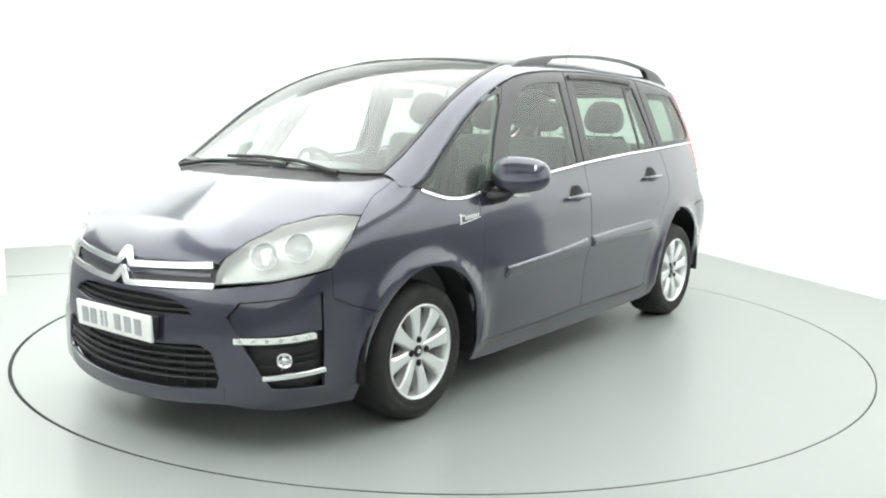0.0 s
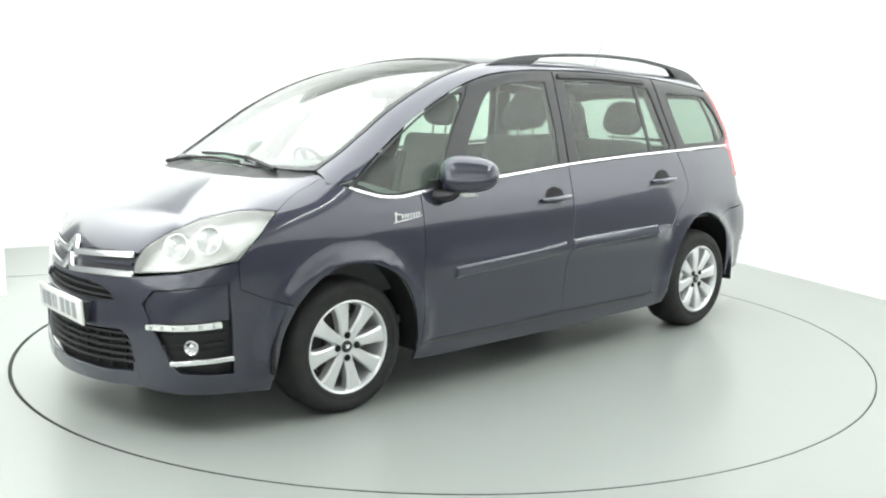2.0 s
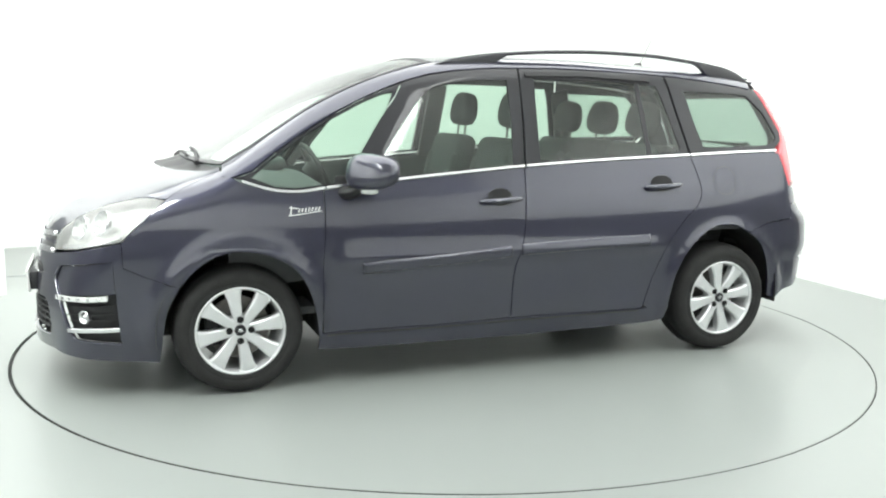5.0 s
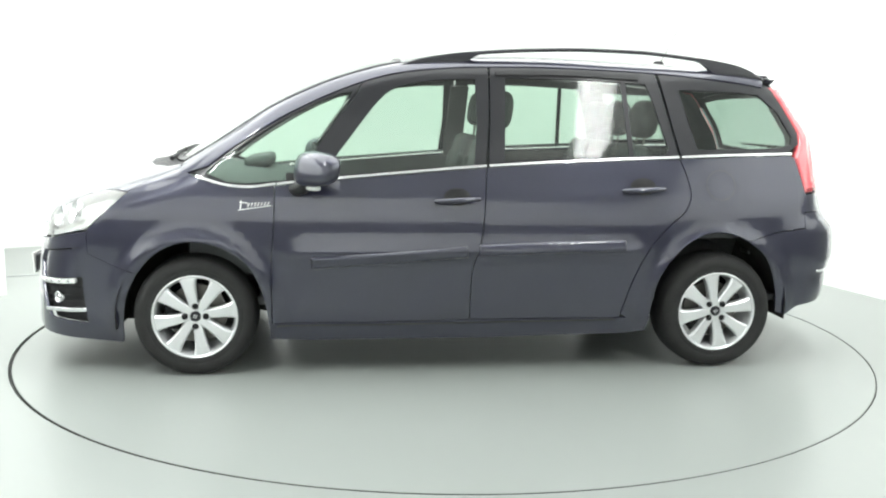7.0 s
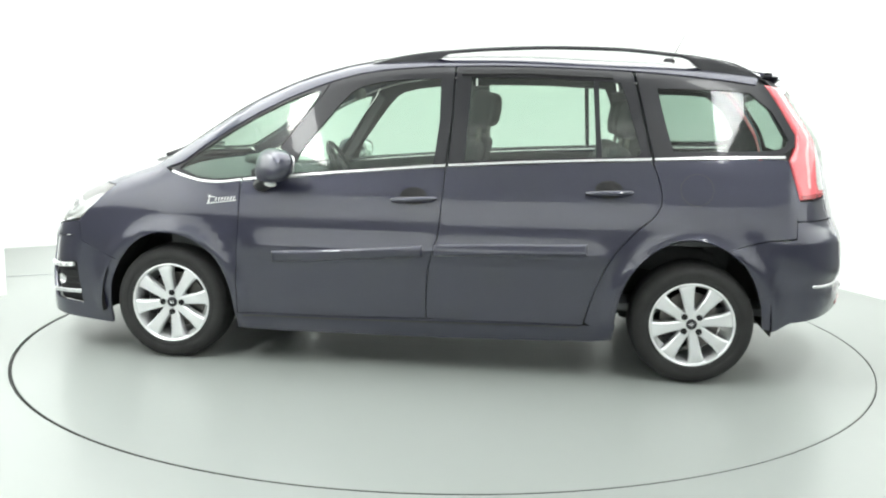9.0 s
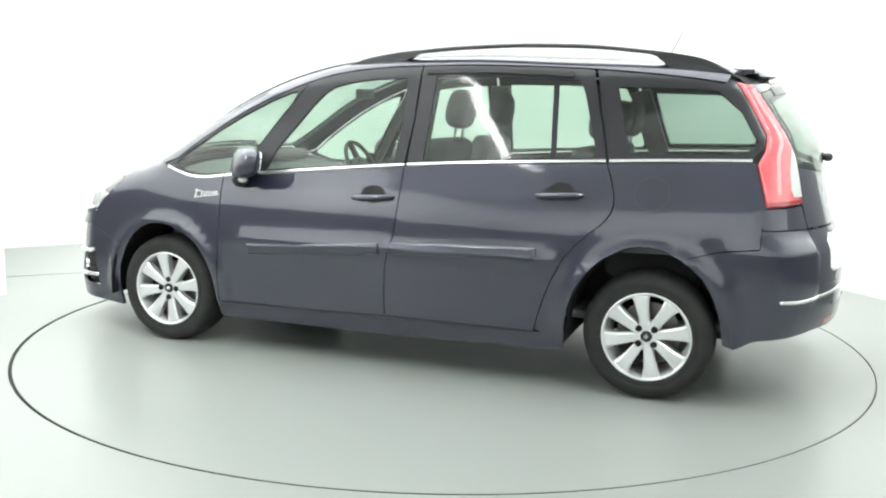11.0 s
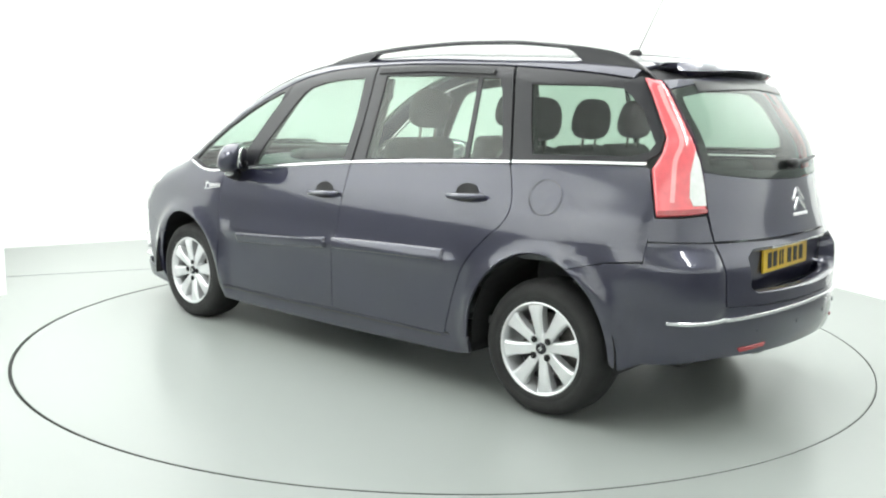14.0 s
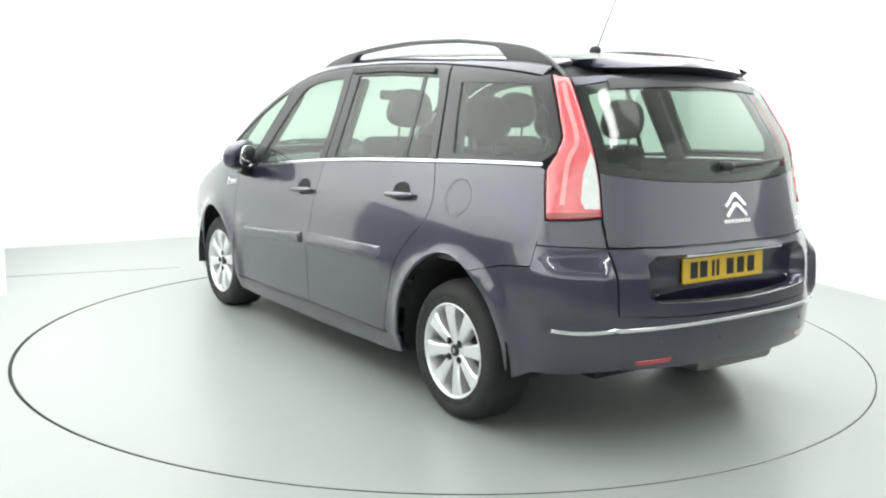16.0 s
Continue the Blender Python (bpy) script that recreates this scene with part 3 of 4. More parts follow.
Skin().sheet("s", strip([(-.16, 1.545), (-.5, 1.552), (-.93, 1.535)], .022), off=.012, gap=0, rim=.014, step=.04).pair("rain_moulding", BLACK_PLASTIC, rear_doors)

# roof, screen pillars, bonnet
SCREEN_EDGE = [(1.425, .680), (1.30, .688), (1.15, .682), (1.0, .668), (.85, .650), (.70, .630), (.55, .608), (.42, .586), (.33, .568)]
ROOF_EDGE = [(.33, .568), (0, .548), (-.5, .53), (-1.0, .522), (-1.4, .508), (-1.66, .485)]
side_top = [("t", *p) for p in SCREEN_EDGE + ROOF_EDGE[1:] + [(-1.70, .485)]]
side_low = [("s", *p) for p in [(1.44, 1.030)] + SEAM + [(-1.645, 1.50)]]
Skin().sheet("o", side_top + side_low[::-1], step=.035).pair("roof_side_rail", PAINT, SIDES)
Skin().sheet("t", symt([(.305, 0), (.31, .3)] + ROOF_EDGE + [(-1.675, .3), (-1.68, 0)]), step=.06).put("roof", PAINT, car)
SCREEN = symt([(1.556, 0), (1.545, .22), (1.515, .40), (1.462, .585)] + SCREEN_EDGE + [(.315, .3), (.31, 0)])
seal_in = [tuple(p) for p in shrink(dense(SCREEN, .05) if signed(np.array(SCREEN)) > 0 else dense(SCREEN[::-1], .05), .024)]
Skin().sheet("t", SCREEN, holes=[seal_in], off=.004, gap=0, rim=.008, step=.04).put("windscreen_seal", GLOSS_BLACK, car)
screen = Skin().sheet("t", SCREEN, off=-.003, rim=.006, step=.06).put("windscreen", WINDSCREEN_GLASS, car, "large raked windscreen glass")
Skin().sheet("t", symt([(1.70, 0), (1.675, .25), (1.615, .45), (1.50, .65), (1.44, .712), (1.43, .678), (1.462, .595), (1.515, .405), (1.545, .225), (1.556, 0)]), off=-.006, step=.04).put("cowl", BLACK_PLASTIC, car)
lamp_top = [tuple(p) for p in dense(LAMP[2:8], .03, False)][:-1]
BONNET = mixed("t", [("f", 0, .738), ("f", .12, .736), ("f", .25, .742), ("f", .38, .747), ("f", .452, .750), ("c", -1.190, .748)] + [("c", *p) for p in lamp_top]) + WING_TOP + [(1.44, .71), (1.50, .643), (1.615, .453), (1.675, .252), (1.70, 0)]
BONNET[0] = (BONNET[0][0], 0)
Skin().sheet("t", symt(BONNET), step=.05, gap=.0016).put("bonnet", PAINT, car)
Skin().sheet("t", symt([(2.2, 0), (2.16, .3), (2.06, .46), (1.9, .53), (1.7, .68), (1.5, .70), (1.62, .4), (1.66, 0)]), off=-.05, gap=0, rim=0, step=.08).put("engine_bay_cover", LINER, car)

# headlamps
lamp_housing = Skin().sheet("c", LAMP, off=-.055, gap=.004, rim=-.05, step=.04).pair("headlamp", REFLECTOR, SIDES, "headlamp with a clear cover over bright reflectors")
Skin().sheet("c", LAMP, off=.001, gap=.004, rim=.006, step=.04).pair("lamp_cover", LAMP_GLASS, lamp_housing)


def lamp_bowl(u, z, r, depth=.045):
    def make():
        p = on_skin("c", [(u, z)])[0]
        m = Matrix.Translation(Vector(p) - Vector((R2, R2, 0)) * .055) @ Vector((R2, R2 * .6, .25)).to_track_quat("Z", "Y").to_matrix().to_4x4()
        b = lathe([(r * .42, 0), (r * .55, .004), (r * .8, depth * .4), (r, depth), (r * 1.08, depth), (r * 1.08, depth - .02), (r * .8, 0)], 36, m)
        return blob(r * .5, r * .5, r * .42, 2, 20, m, b)
    return make


mirrored(lamp_bowl(-1.005, .775, .052), "reflector_bowl", CHROME, lamp_housing)
mirrored(lamp_bowl(-.87, .808, .055), "reflector_bowl", CHROME, lamp_housing)
Skin().sheet("c", strip([(-1.19, .69), (-1.0, .716), (-.86, .742), (-.77, .765)], .02), off=-.03, gap=0, rim=.02, step=.04).pair("lamp_trim", ALLOY, lamp_housing)

# nose: grille bars with the double chevron, bumper, grilles
nose = Skin().sheet("f", sym([(0, .79), (.2, .785), (.36, .775), (.44, .77), (.468, .74), (.474, .70), (.480, .660), (.3, .640), (0, .632)]), off=-.012, step=.04).put("upper_grille", GLOSS_BLACK, car, "dark slot between two chrome bars")
Skin().sheet("f", sym([(0, .718), (.05, .700), (.25, .706), (.45, .712), (.452, .697), (.25, .690), (.03, .683), (0, .698)]), off=-.004, gap=0, rim=.012, step=.03).put("grille_slat", PAINT, nose)
UP_BAR = [(0, .779), (.012, .776), (.052, .728), (.075, .728), (.25, .738), (.45, .752), (.458, .730), (.25, .716), (.06, .702), (.04, .704), (0, .748)]
LOW_BAR = [(0, .705), (.012, .702), (.052, .655), (.075, .653), (.28, .667), (.474, .676), (.480, .654), (.28, .643), (.06, .630), (.04, .632), (0, .673)]
for b in (UP_BAR, LOW_BAR):
    Skin().sheet("f", sym(b), off=.012, gap=0, rim=.02, step=.02).put("chrome_bar", CHROME, nose, "chrome grille bar rising to a chevron")

bumper = Skin()
MID = sym([(0, .612), (.2, .611), (.305, .602), (.37, .580), (.402, .548), (.25, .532), (0, .530)])
LOW = sym([(0, .415), (.25, .424), (.44, .437), (.495, .41), (.525, .31), (.512, .268), (.316, .248), (0, .240)])
split = [(.545, z) for z in (.664, .6, .5, .4, .3, .208)]
bumper.sheet("f", sym([(0, .628), (.28, .637), (.478, .654)] + split + [(.3, .188), (0, .178)]), holes=[MID, LOW], step=.035, gap=0)
INSERT = [(-1.160, .553), (-1.110, .612), (-.95, .633), (-.785, .653), (-.778, .50), (-.782, .262), (-.985, .282), (-1.028, .332)]
bumper.sheet("c", [("f", *p) for p in split] + [("s", *p) for p in ARCH_F2[::-1]] + [("s", 1.78, .573), ("s", 1.885, .622), (-.755, .733), (-.858, .713), (-.987, .687)], holes=[INSERT], step=.035, gap=0)
bumper_f = bumper.put("front_bumper", PAINT, car)
bm2 = Skin().sheet("c", [("f", *p) for p in split] + [("s", *p) for p in ARCH_F2[::-1]] + [("s", 1.78, .573), ("s", 1.885, .622), (-.755, .733), (-.858, .713), (-.987, .687)], holes=[INSERT], step=.035, gap=0)
bm2.put("bumper_corner", PAINT, bumper_f, mirror=True)
Skin().sheet("f", MID, off=-.045, gap=-.03, rim=0, step=.05).put("grille_backing", LINER, bumper_f)
Skin().sheet("f", LOW, off=-.045, gap=-.045, rim=0, step=.05).put("grille_backing", LINER, bumper_f)
for z, a in ((.588, .34), (.566, .375), (.546, .385)):
    Skin().sheet("f", strip([(y, z - .012 * (1 - (y / .4)**2) * (z < .57)) for y in np.linspace(-a, a, 14)], .007), off=-.012, gap=0, rim=.02, step=.04).put("grille_slat", BLACK_PLASTIC, bumper_f)
for k, z in enumerate((.402, .372, .342, .312, .282)):
    a = .505 - .0 * k
    Skin().sheet("f", strip([(y, z + .02 * (y / .5)**2) for y in np.linspace(-a, a, 18)], .009), off=-.010, gap=0, rim=.022, step=.04).put("grille_slat", BLACK_PLASTIC, bumper_f)
for y in np.arange(-.45, .451, .09):
    Skin().sheet("f", strip([(y, .262), (y, .41)], .006), off=-.022, gap=0, rim=.012, step=.04).put("grille_rib", BLACK_PLASTIC, bumper_f)

insert_up = [(-1.155, .553), (-1.108, .608), (-.95, .629), (-.789, .649), (-.783, .50), (-1.12, .478)]
insert_low = [(-1.118, .474), (-.783, .496), (-.786, .266), (-.985, .286), (-1.026, .334)]
Skin().sheet("c", insert_up, off=-.014, gap=0, rim=.01, step=.03).pair("bumper_insert", PAINT, (bumper_f, bumper_f))
lows = Skin().sheet("c", insert_low, off=-.035, gap=-.01, rim=.01, step=.03).pair("fog_lamp_recess", BLACK_PLASTIC, (bumper_f, bumper_f))
for z in (.43, .39, .36):
    Skin().sheet("c", strip([(-1.07 + (.43 - z) * .5, z), (-.80, z + .012)], .006), off=-.022, gap=0, rim=.01, step=.03).pair("recess_rib", BLACK_PLASTIC, lows)
Skin().sheet("c", strip([(-1.132, .462), (-1.02, .468), (-.9, .474), (-.815, .481)], .021), off=.002, gap=0, rim=.03, step=.02).pair("daytime_lamp", CLEAR_LENS, (bumper_f, bumper_f), "slim clear daytime running lamp")
for k in range(6):
    u = -1.105 + k * .052
    Skin().sheet("c", ring(u, .463 + (u + 1.13) * .06, .008, .0075), off=.005, gap=0, rim=.004, step=.01).pair("lamp_cell", CHROME, (bumper_f, bumper_f))
Skin().sheet("c", strip([(-1.020, .322), (-.90, .330), (-.780, .335)], .017), off=.006, gap=0, rim=.03, step=.02).pair("chrome_fog_strip", CHROME, (bumper_f, bumper_f), "chrome strip below the fog lamp")


def fog():
    p = Vector(on_skin("c", [(-.937, .388)])[0])
    m = Matrix.Translation(p - Vector((R2, R2, 0)) * .035) @ Vector((R2 + .1, R2, 0)).to_track_quat("Z", "Y").to_matrix().to_4x4()
    b = lathe([(0, .004), (.017, .008), (.024, .020), (.028, .023), (.031, .020), (.032, 0)], 32, m)
    return blob(.015, .015, .011, 2, 16, m @ pose(0, 0, .010), b)


mirrored(fog, "fog_lamp", CHROME, lows, "round clear fog lamp")

# number plates with plain bars
def plate(x, z, face, tilt, sheet, ink, label, name, back):
    ob = part(name, rbox(.52, .012, .111, .004, pose(x, 0, z, 0, 0, 90 * face) @ pose(0, 0, 0, tilt), 2), sheet, back, label)
    for k, y in enumerate((-.195, -.135, -.075, -.045, .035, .105, .175)):
        w = .018 if k in (2, 3) else .046
        part("plate_bar", rbox(w, .002, .068, .0008, pose(x, 0, z, 0, 0, 90 * face) @ pose(0, 0, 0, tilt) @ pose(y, -.0071, -.002), 1), ink, ob)
    return ob


plate(2.318, .482, 1, 4, PLATE_WHITE, GREY_INK, "white front number plate with faded bars", "number_plate", bumper_f)
part("plate_holder", rbox(.05, .50, .09, .01, pose(2.288, 0, .482)), BLACK_PLASTIC, bumper_f)

# tail
tail_lamps = Skin().sheet("d", TAIL_LAMP, off=.007, gap=.003, rim=.03, step=.012, round_edge=.014).pair("tail_lamp", RED_LENS, SIDES, "tall red tail lamp with a clear lower pane")
Skin().sheet("d", [(-.918, 1.21), (-.936, 1.17), (-.957, 1.07), (-.966, .985), (-.905, .985), (-.888, 1.02), (-.893, 1.12)], off=.010, gap=.002, rim=.01, step=.03).pair("clear_lens", CLEAR_LENS, tail_lamps, "frosted clear reversing lens")
PINK_LENS = material("pink_light_guide", (.86, .36, .37), rough=.25, coat=1.0, vary=.1, scale=40)
RED_DARK = material("deep_red_lamp_lens", (.34, .012, .02), rough=.2, coat=1.0, vary=.15, scale=40)
Skin().sheet("d", strip(curve([(-.80, 1.47), (-.822, 1.39), (-.865, 1.25), (-.835, 1.16), (-.82, 1.0)], 5), .018), off=.008, gap=0, rim=.006, step=.03).pair("light_guide", PINK_LENS, tail_lamps)
Skin().sheet("d", [(-.970, .978), (-.972, .958), (-.878, .950), (-.762, .947), (-.760, .968), (-.87, .974)], off=.008, gap=.002, rim=.006, step=.03).pair("lamp_base", RED_DARK, tail_lamps)

lamp_in = mixed("r", [("d", *p) for p in TAIL_LAMP[1:7]])
near_lamp = [(y - .007, z) for y, z in dense(lamp_in[1:5], .03, False) if z > 1.118]
R_WIN = sym([(0, 1.496), (.3, 1.492), (.455, 1.484)] + near_lamp + [(.52, 1.110), (.4, 1.098), (.25, 1.089), (0, 1.082)])
GATE = sym([(0, 1.525), (.3, 1.52)] + lamp_in + [(.628, .842), (.35, .842), (0, .846)])
gate = Skin().sheet("r", GATE, holes=[R_WIN], step=.05).put("tailgate", PAINT, car)
Skin().sheet("r", R_WIN, off=-.002, gap=.001, rim=.008, step=.06).put("rear_window", REAR_GLASS, gate, "dark tinted rear window")
R_CLEAR = [tuple(p) for p in shrink(dense(R_WIN, .04) if signed(np.array(R_WIN)) > 0 else dense(R_WIN[::-1], .04), .035)]
Skin().sheet("r", R_WIN, holes=[R_CLEAR], off=-.006, gap=.001, rim=0, step=.04).put("window_border", GLOSS_BLACK, gate, "black border behind the rear window")
Skin().sheet("r", sym([(0, 1.512), (.455, 1.497), (.47, 1.45), (.44, 1.455), (0, 1.474)]), off=.001, gap=0, rim=0, step=.05).put("window_band", GLOSS_BLACK, gate)
RECESS = sym([(0, .812), (.45, .806), (.50, .775), (.50, .655), (.46, .63), (0, .622)])
Skin().sheet("r", sym([(0, .842), (.35, .838), (.626, .838), (.622, .72), (.616, .576), (.3, .572), (0, .572)]), holes=[RECESS], step=.04, rim=.075).put("tailgate_lower", PAINT, gate)
part("plate_recess", rbox(.02, 1.04, .24, .005, pose(-2.085, 0, .715)), PAINT, gate)
part("tailgate_handle", rbox(.05, .62, .022, .008, pose(-2.145, 0, .805)), CHROME, gate, "chrome tailgate handle strip")
plate(-2.105, .728, -1, -3, PLATE_YELLOW, PLATE_INK, "yellow rear number plate with black bars", "number_plate", gate)
for dz in (0, -.040):
    Skin().sheet("r", sym([(0, 1.040 + dz), (.012, 1.038 + dz), (.066, .991 + dz), (.059, .980 + dz), (.010, 1.021 + dz), (0, 1.024 + dz)]), off=.006, gap=0, rim=.008, step=.012).put("chevron_badge", CHROME, gate, "chrome chevron badge")
for y in np.linspace(-.075, .075, 8):
    Skin().sheet("r", strip([(y - .006, .925), (y + .006, .925)], .014), off=.004, gap=0, rim=.005, step=.01).put("badge_bar", WHITE_BADGE, gate)
for y in (-.555, -.53):
    Skin().sheet("r", strip([(y - .008, .895), (y + .008, .897)], .022), off=.004, gap=0, rim=.005, step=.01).put("badge_bar", WHITE_BADGE, gate)
wip = tube([(-2.125, .05, 1.150), (-2.12, -.02, 1.152), (-2.105, -.2, 1.158), (-2.05, -.44, 1.165)], [.016, .014, .009, .006], 8)
wip = blob(.025, .035, .022, 2.4, 16, pose(-2.128, .05, 1.15), wip)
part("rear_wiper", wip, BLACK_PLASTIC, gate)
def spoiler():
    b = bmesh.new()
    rows = []
    for y in np.linspace(-.515, .515, 25):
        e = abs(y) / .515
        z0 = float(on_skin("t", [(-1.665, y)])[0][2])
        tip = -1.895 + .09 * e**2 + .10 * e**8
        thin = 1 - .75 * e**6
        zt = z0 - .045 * thin - .01 * e**4
        prof = [(-1.665, z0 + .003), (-1.74, z0 - .004), ((tip - 1.74) / 2, (z0 + zt) / 2 + .012), (tip + .01, zt + .004), (tip, zt - .006), (tip + .03, zt - .018 * thin), (-1.78, z0 - .085 * thin), (-1.68, z0 - .09 * thin)]
        rows.append([b.verts.new((x, y, z)) for x, z in prof])
    for A, B in zip(rows, rows[1:]):
        for i in range(len(A)):
            j = (i + 1) % len(A)
            b.faces.new((A[i], A[j], B[j], B[i]))
    b.faces.new(rows[0])
    b.faces.new(rows[-1][::-1])
    return b


Skin().sheet("r", sym([(0, 1.60), (.45, 1.58), (.47, 1.505), (0, 1.512)]), off=-.02, gap=0, rim=0, step=.05).put("spoiler_filler", BLACK_PLASTIC, gate)
part("roof_spoiler", spoiler(), PAINT, gate, angle=40)
Skin().sheet("d", [(-.69, 1.50), (-.72, 1.60), (-.95, 1.60), (-.90, 1.40), (-.80, 1.40)], off=-.015, gap=0, rim=0, step=.04).pair("corner_filler", BLACK_PLASTIC, SIDES)
part("high_brake_lamp", rbox(.02, .34, .022, .006, pose(-1.80, 0, 1.588, 0, -8)), RED_LENS, gate, "red high-level brake lamp")

rb = Skin()
rsplit = [(.60, z) for z in (.576, .52, .46, .41, .365)]
rb.sheet("r", sym([(0, .566), (.3, .568)] + rsplit + [(.3, .368), (0, .370)]), step=.04, gap=0)
RCORNER = [("r", *p) for p in rsplit] + [("s", -1.85, .330), ("s", -1.76, .285)] + [("s", *p) for p in ARCH_R2[::-1]] + [("s", -1.70, .738), ("s", -1.847, .754), ("s", -1.85, .838), (-.90, .838), ("r", .632, .836), ("r", .626, .72), ("r", .62, .576)]
Skin().sheet("d", [("s", -1.85, .842), ("s", -1.842, .935), (-.878, .940), (-.970, .948), ("r", .632, .840), (-.90, .842)], step=.03, gap=.0014).pair("quarter_corner", PAINT, quarters)
rb.sheet("d", RCORNER, step=.035, gap=0)
bumper_r = rb.put("rear_bumper", PAINT, car)
Skin().sheet("d", RCORNER, step=.035, gap=0).put("bumper_corner", PAINT, bumper_r, mirror=True)
Skin().sheet("r", strip([(y, .545 - .02 * (y / .6)**2) for y in np.linspace(-.62, .62, 26)], .0125), off=.008, gap=0, rim=.014, step=.03).put("chrome_bumper_strip", CHROME, bumper_r, "chrome strip round the bumper")
Skin().sheet("d", strip([(-1.06, .530), (-1.015, .525), (-.95, .518), (-.88, .516), (-.80, .518)], .0125), off=.008, gap=0, rim=.014, step=.03).pair("chrome_bumper_strip", CHROME, (bumper_r, bumper_r), "chrome strip round the bumper")
for s in (1, -1):
    Skin().sheet("r", [(s * .40, .412), (s * .55, .400), (s * .54, .383), (s * .41, .394)], off=.004, gap=0, rim=.006, step=.03).put("reflector", RED_DARK, bumper_r, "red rear reflector")
for s in (.45, .16, -.16, -.45):
    Skin().sheet("r", ring(s, .47, .010, .010), off=.003, gap=0, rim=.004, step=.01).put("parking_sensor", PAINT, bumper_r)
part("bumper_underside", rbox(.30, 1.0, .06, .02, pose(-1.88, 0, .350)), BLACK_PLASTIC, bumper_r)

# side fittings
Skin().sheet("s", strip(curve([(.79, .588), (.5, .606), (.2, .628), (0, .645)], 6), .056), off=.016, gap=0, rim=.012, step=.010, round_edge=.013).pair("rub_strip", PAINT, front_doors, "body-coloured rubbing strip")
Skin().sheet("s", strip(curve([(-.055, .650), (-.4, .664), (-.83, .676)], 6), .056), off=.016, gap=0, rim=.012, step=.010, round_edge=.013).pair("rub_strip", PAINT, rear_doors, "body-coloured rubbing strip")


def handle(x, z, tilt):
    def make():
        p = Vector(on_skin("s", [(x, z)])[0])
        b = tube([p + Vector((d, o, d * tilt)) for d, o in ((-.115, .010), (-.09, .024), (-.03, .034), (.04, .034), (.09, .024), (.112, .010))], [.010, .016, .018, .018, .016, .010], 12, .8)
        return b
    return make


for x, z, tilt, owners in ((.055, .905, -.06, front_doors), (-.925, .962, -.05, rear_doors)):
    # flat dark oval laid on the door in place of a sunk cup
    Skin().sheet("s", ring(x, z + .014, .068, .044), off=.003, gap=0, rim=0, step=.03).pair("handle_cup", LINER, owners, "flat dark oval behind the handle")
    mirrored(handle(x, z, tilt), "door_handle", PAINT, owners, "body-coloured pull handle")
# script badge on the wing, as plain strokes
badges = Skin()
for a, b, w in (((1.13, .895), (1.135, .855), .005), ((1.14, .888), (1.10, .884), .004), ((1.145, .850), (.985, .872), .0035)):
    badges.sheet("s", strip([a, b], w), off=.004, gap=0, rim=.004, step=.02)
for k in range(7):
    badges.sheet("s", strip([(1.098 - k * .016, .866 + k * .0015), (1.091 - k * .016, .884 + k * .001)], .0045), off=.004, gap=0, rim=.004, step=.02)
badges.put("wing_badge", WHITE_BADGE, wings[0], "small silver badge of plain strokes")


MIRROR_AT = Vector((.755, .966, 1.060))
SWEEP = 42


def mirror_pod():
    b = blob(.074, .138, .096, 2.8, 32)
    for v in b.verts:
        out = (v.co.y + .138) / .276
        v.co.z *= 1 - .22 * out
        v.co.x = (v.co.x if v.co.x > 0 else v.co.x * .8) - .02 * v.co.z / .09
    bmesh.ops.transform(b, matrix=Matrix.Translation(MIRROR_AT) @ pose(0, 0, 0, 0, 0, SWEEP), verts=b.verts)
    return b


def mirror_foot():
    b = tube([(.86, .84, .955), (.85, .88, .952), (.83, .92, .962), (.80, .945, .99)], [.05, .046, .042, .034], 12, .7)
    return rbox(.15, .02, .10, .009, pose(.84, .853, .985), 2, b)


IN_POD = Matrix.Translation(MIRROR_AT) @ pose(0, 0, 0, 0, 0, SWEEP)
pods = mirrored(mirror_pod, "door_mirror", PAINT, front_doors, "body-coloured door mirror")
mirrored(mirror_foot, "mirror_foot", BLACK_PLASTIC, front_doors)
mirrored(lambda: blob(.010, .098, .062, 3, 24, IN_POD @ pose(-.056, .004, 0, 0, -8)), "mirror_glass", MIRROR, front_doors)
mirrored(lambda: blob(.024, .05, .015, 2.4, 18, IN_POD @ pose(.022, -.01, -.092, 0, 0, 0)), "mirror_lamp", CLEAR_LENS, front_doors, "small clear lamp under the mirror")

# roof rails
RAIL = spline([(.37, 1.572), (.30, 1.598), (.24, 1.617), (.12, 1.640), (0, 1.656), (-.35, 1.684), (-.65, 1.693), (-.94, 1.688), (-1.23, 1.664), (-1.38, 1.645), (-1.52, 1.620), (-1.62, 1.580), (-1.68, 1.542), (-1.735, 1.495)])


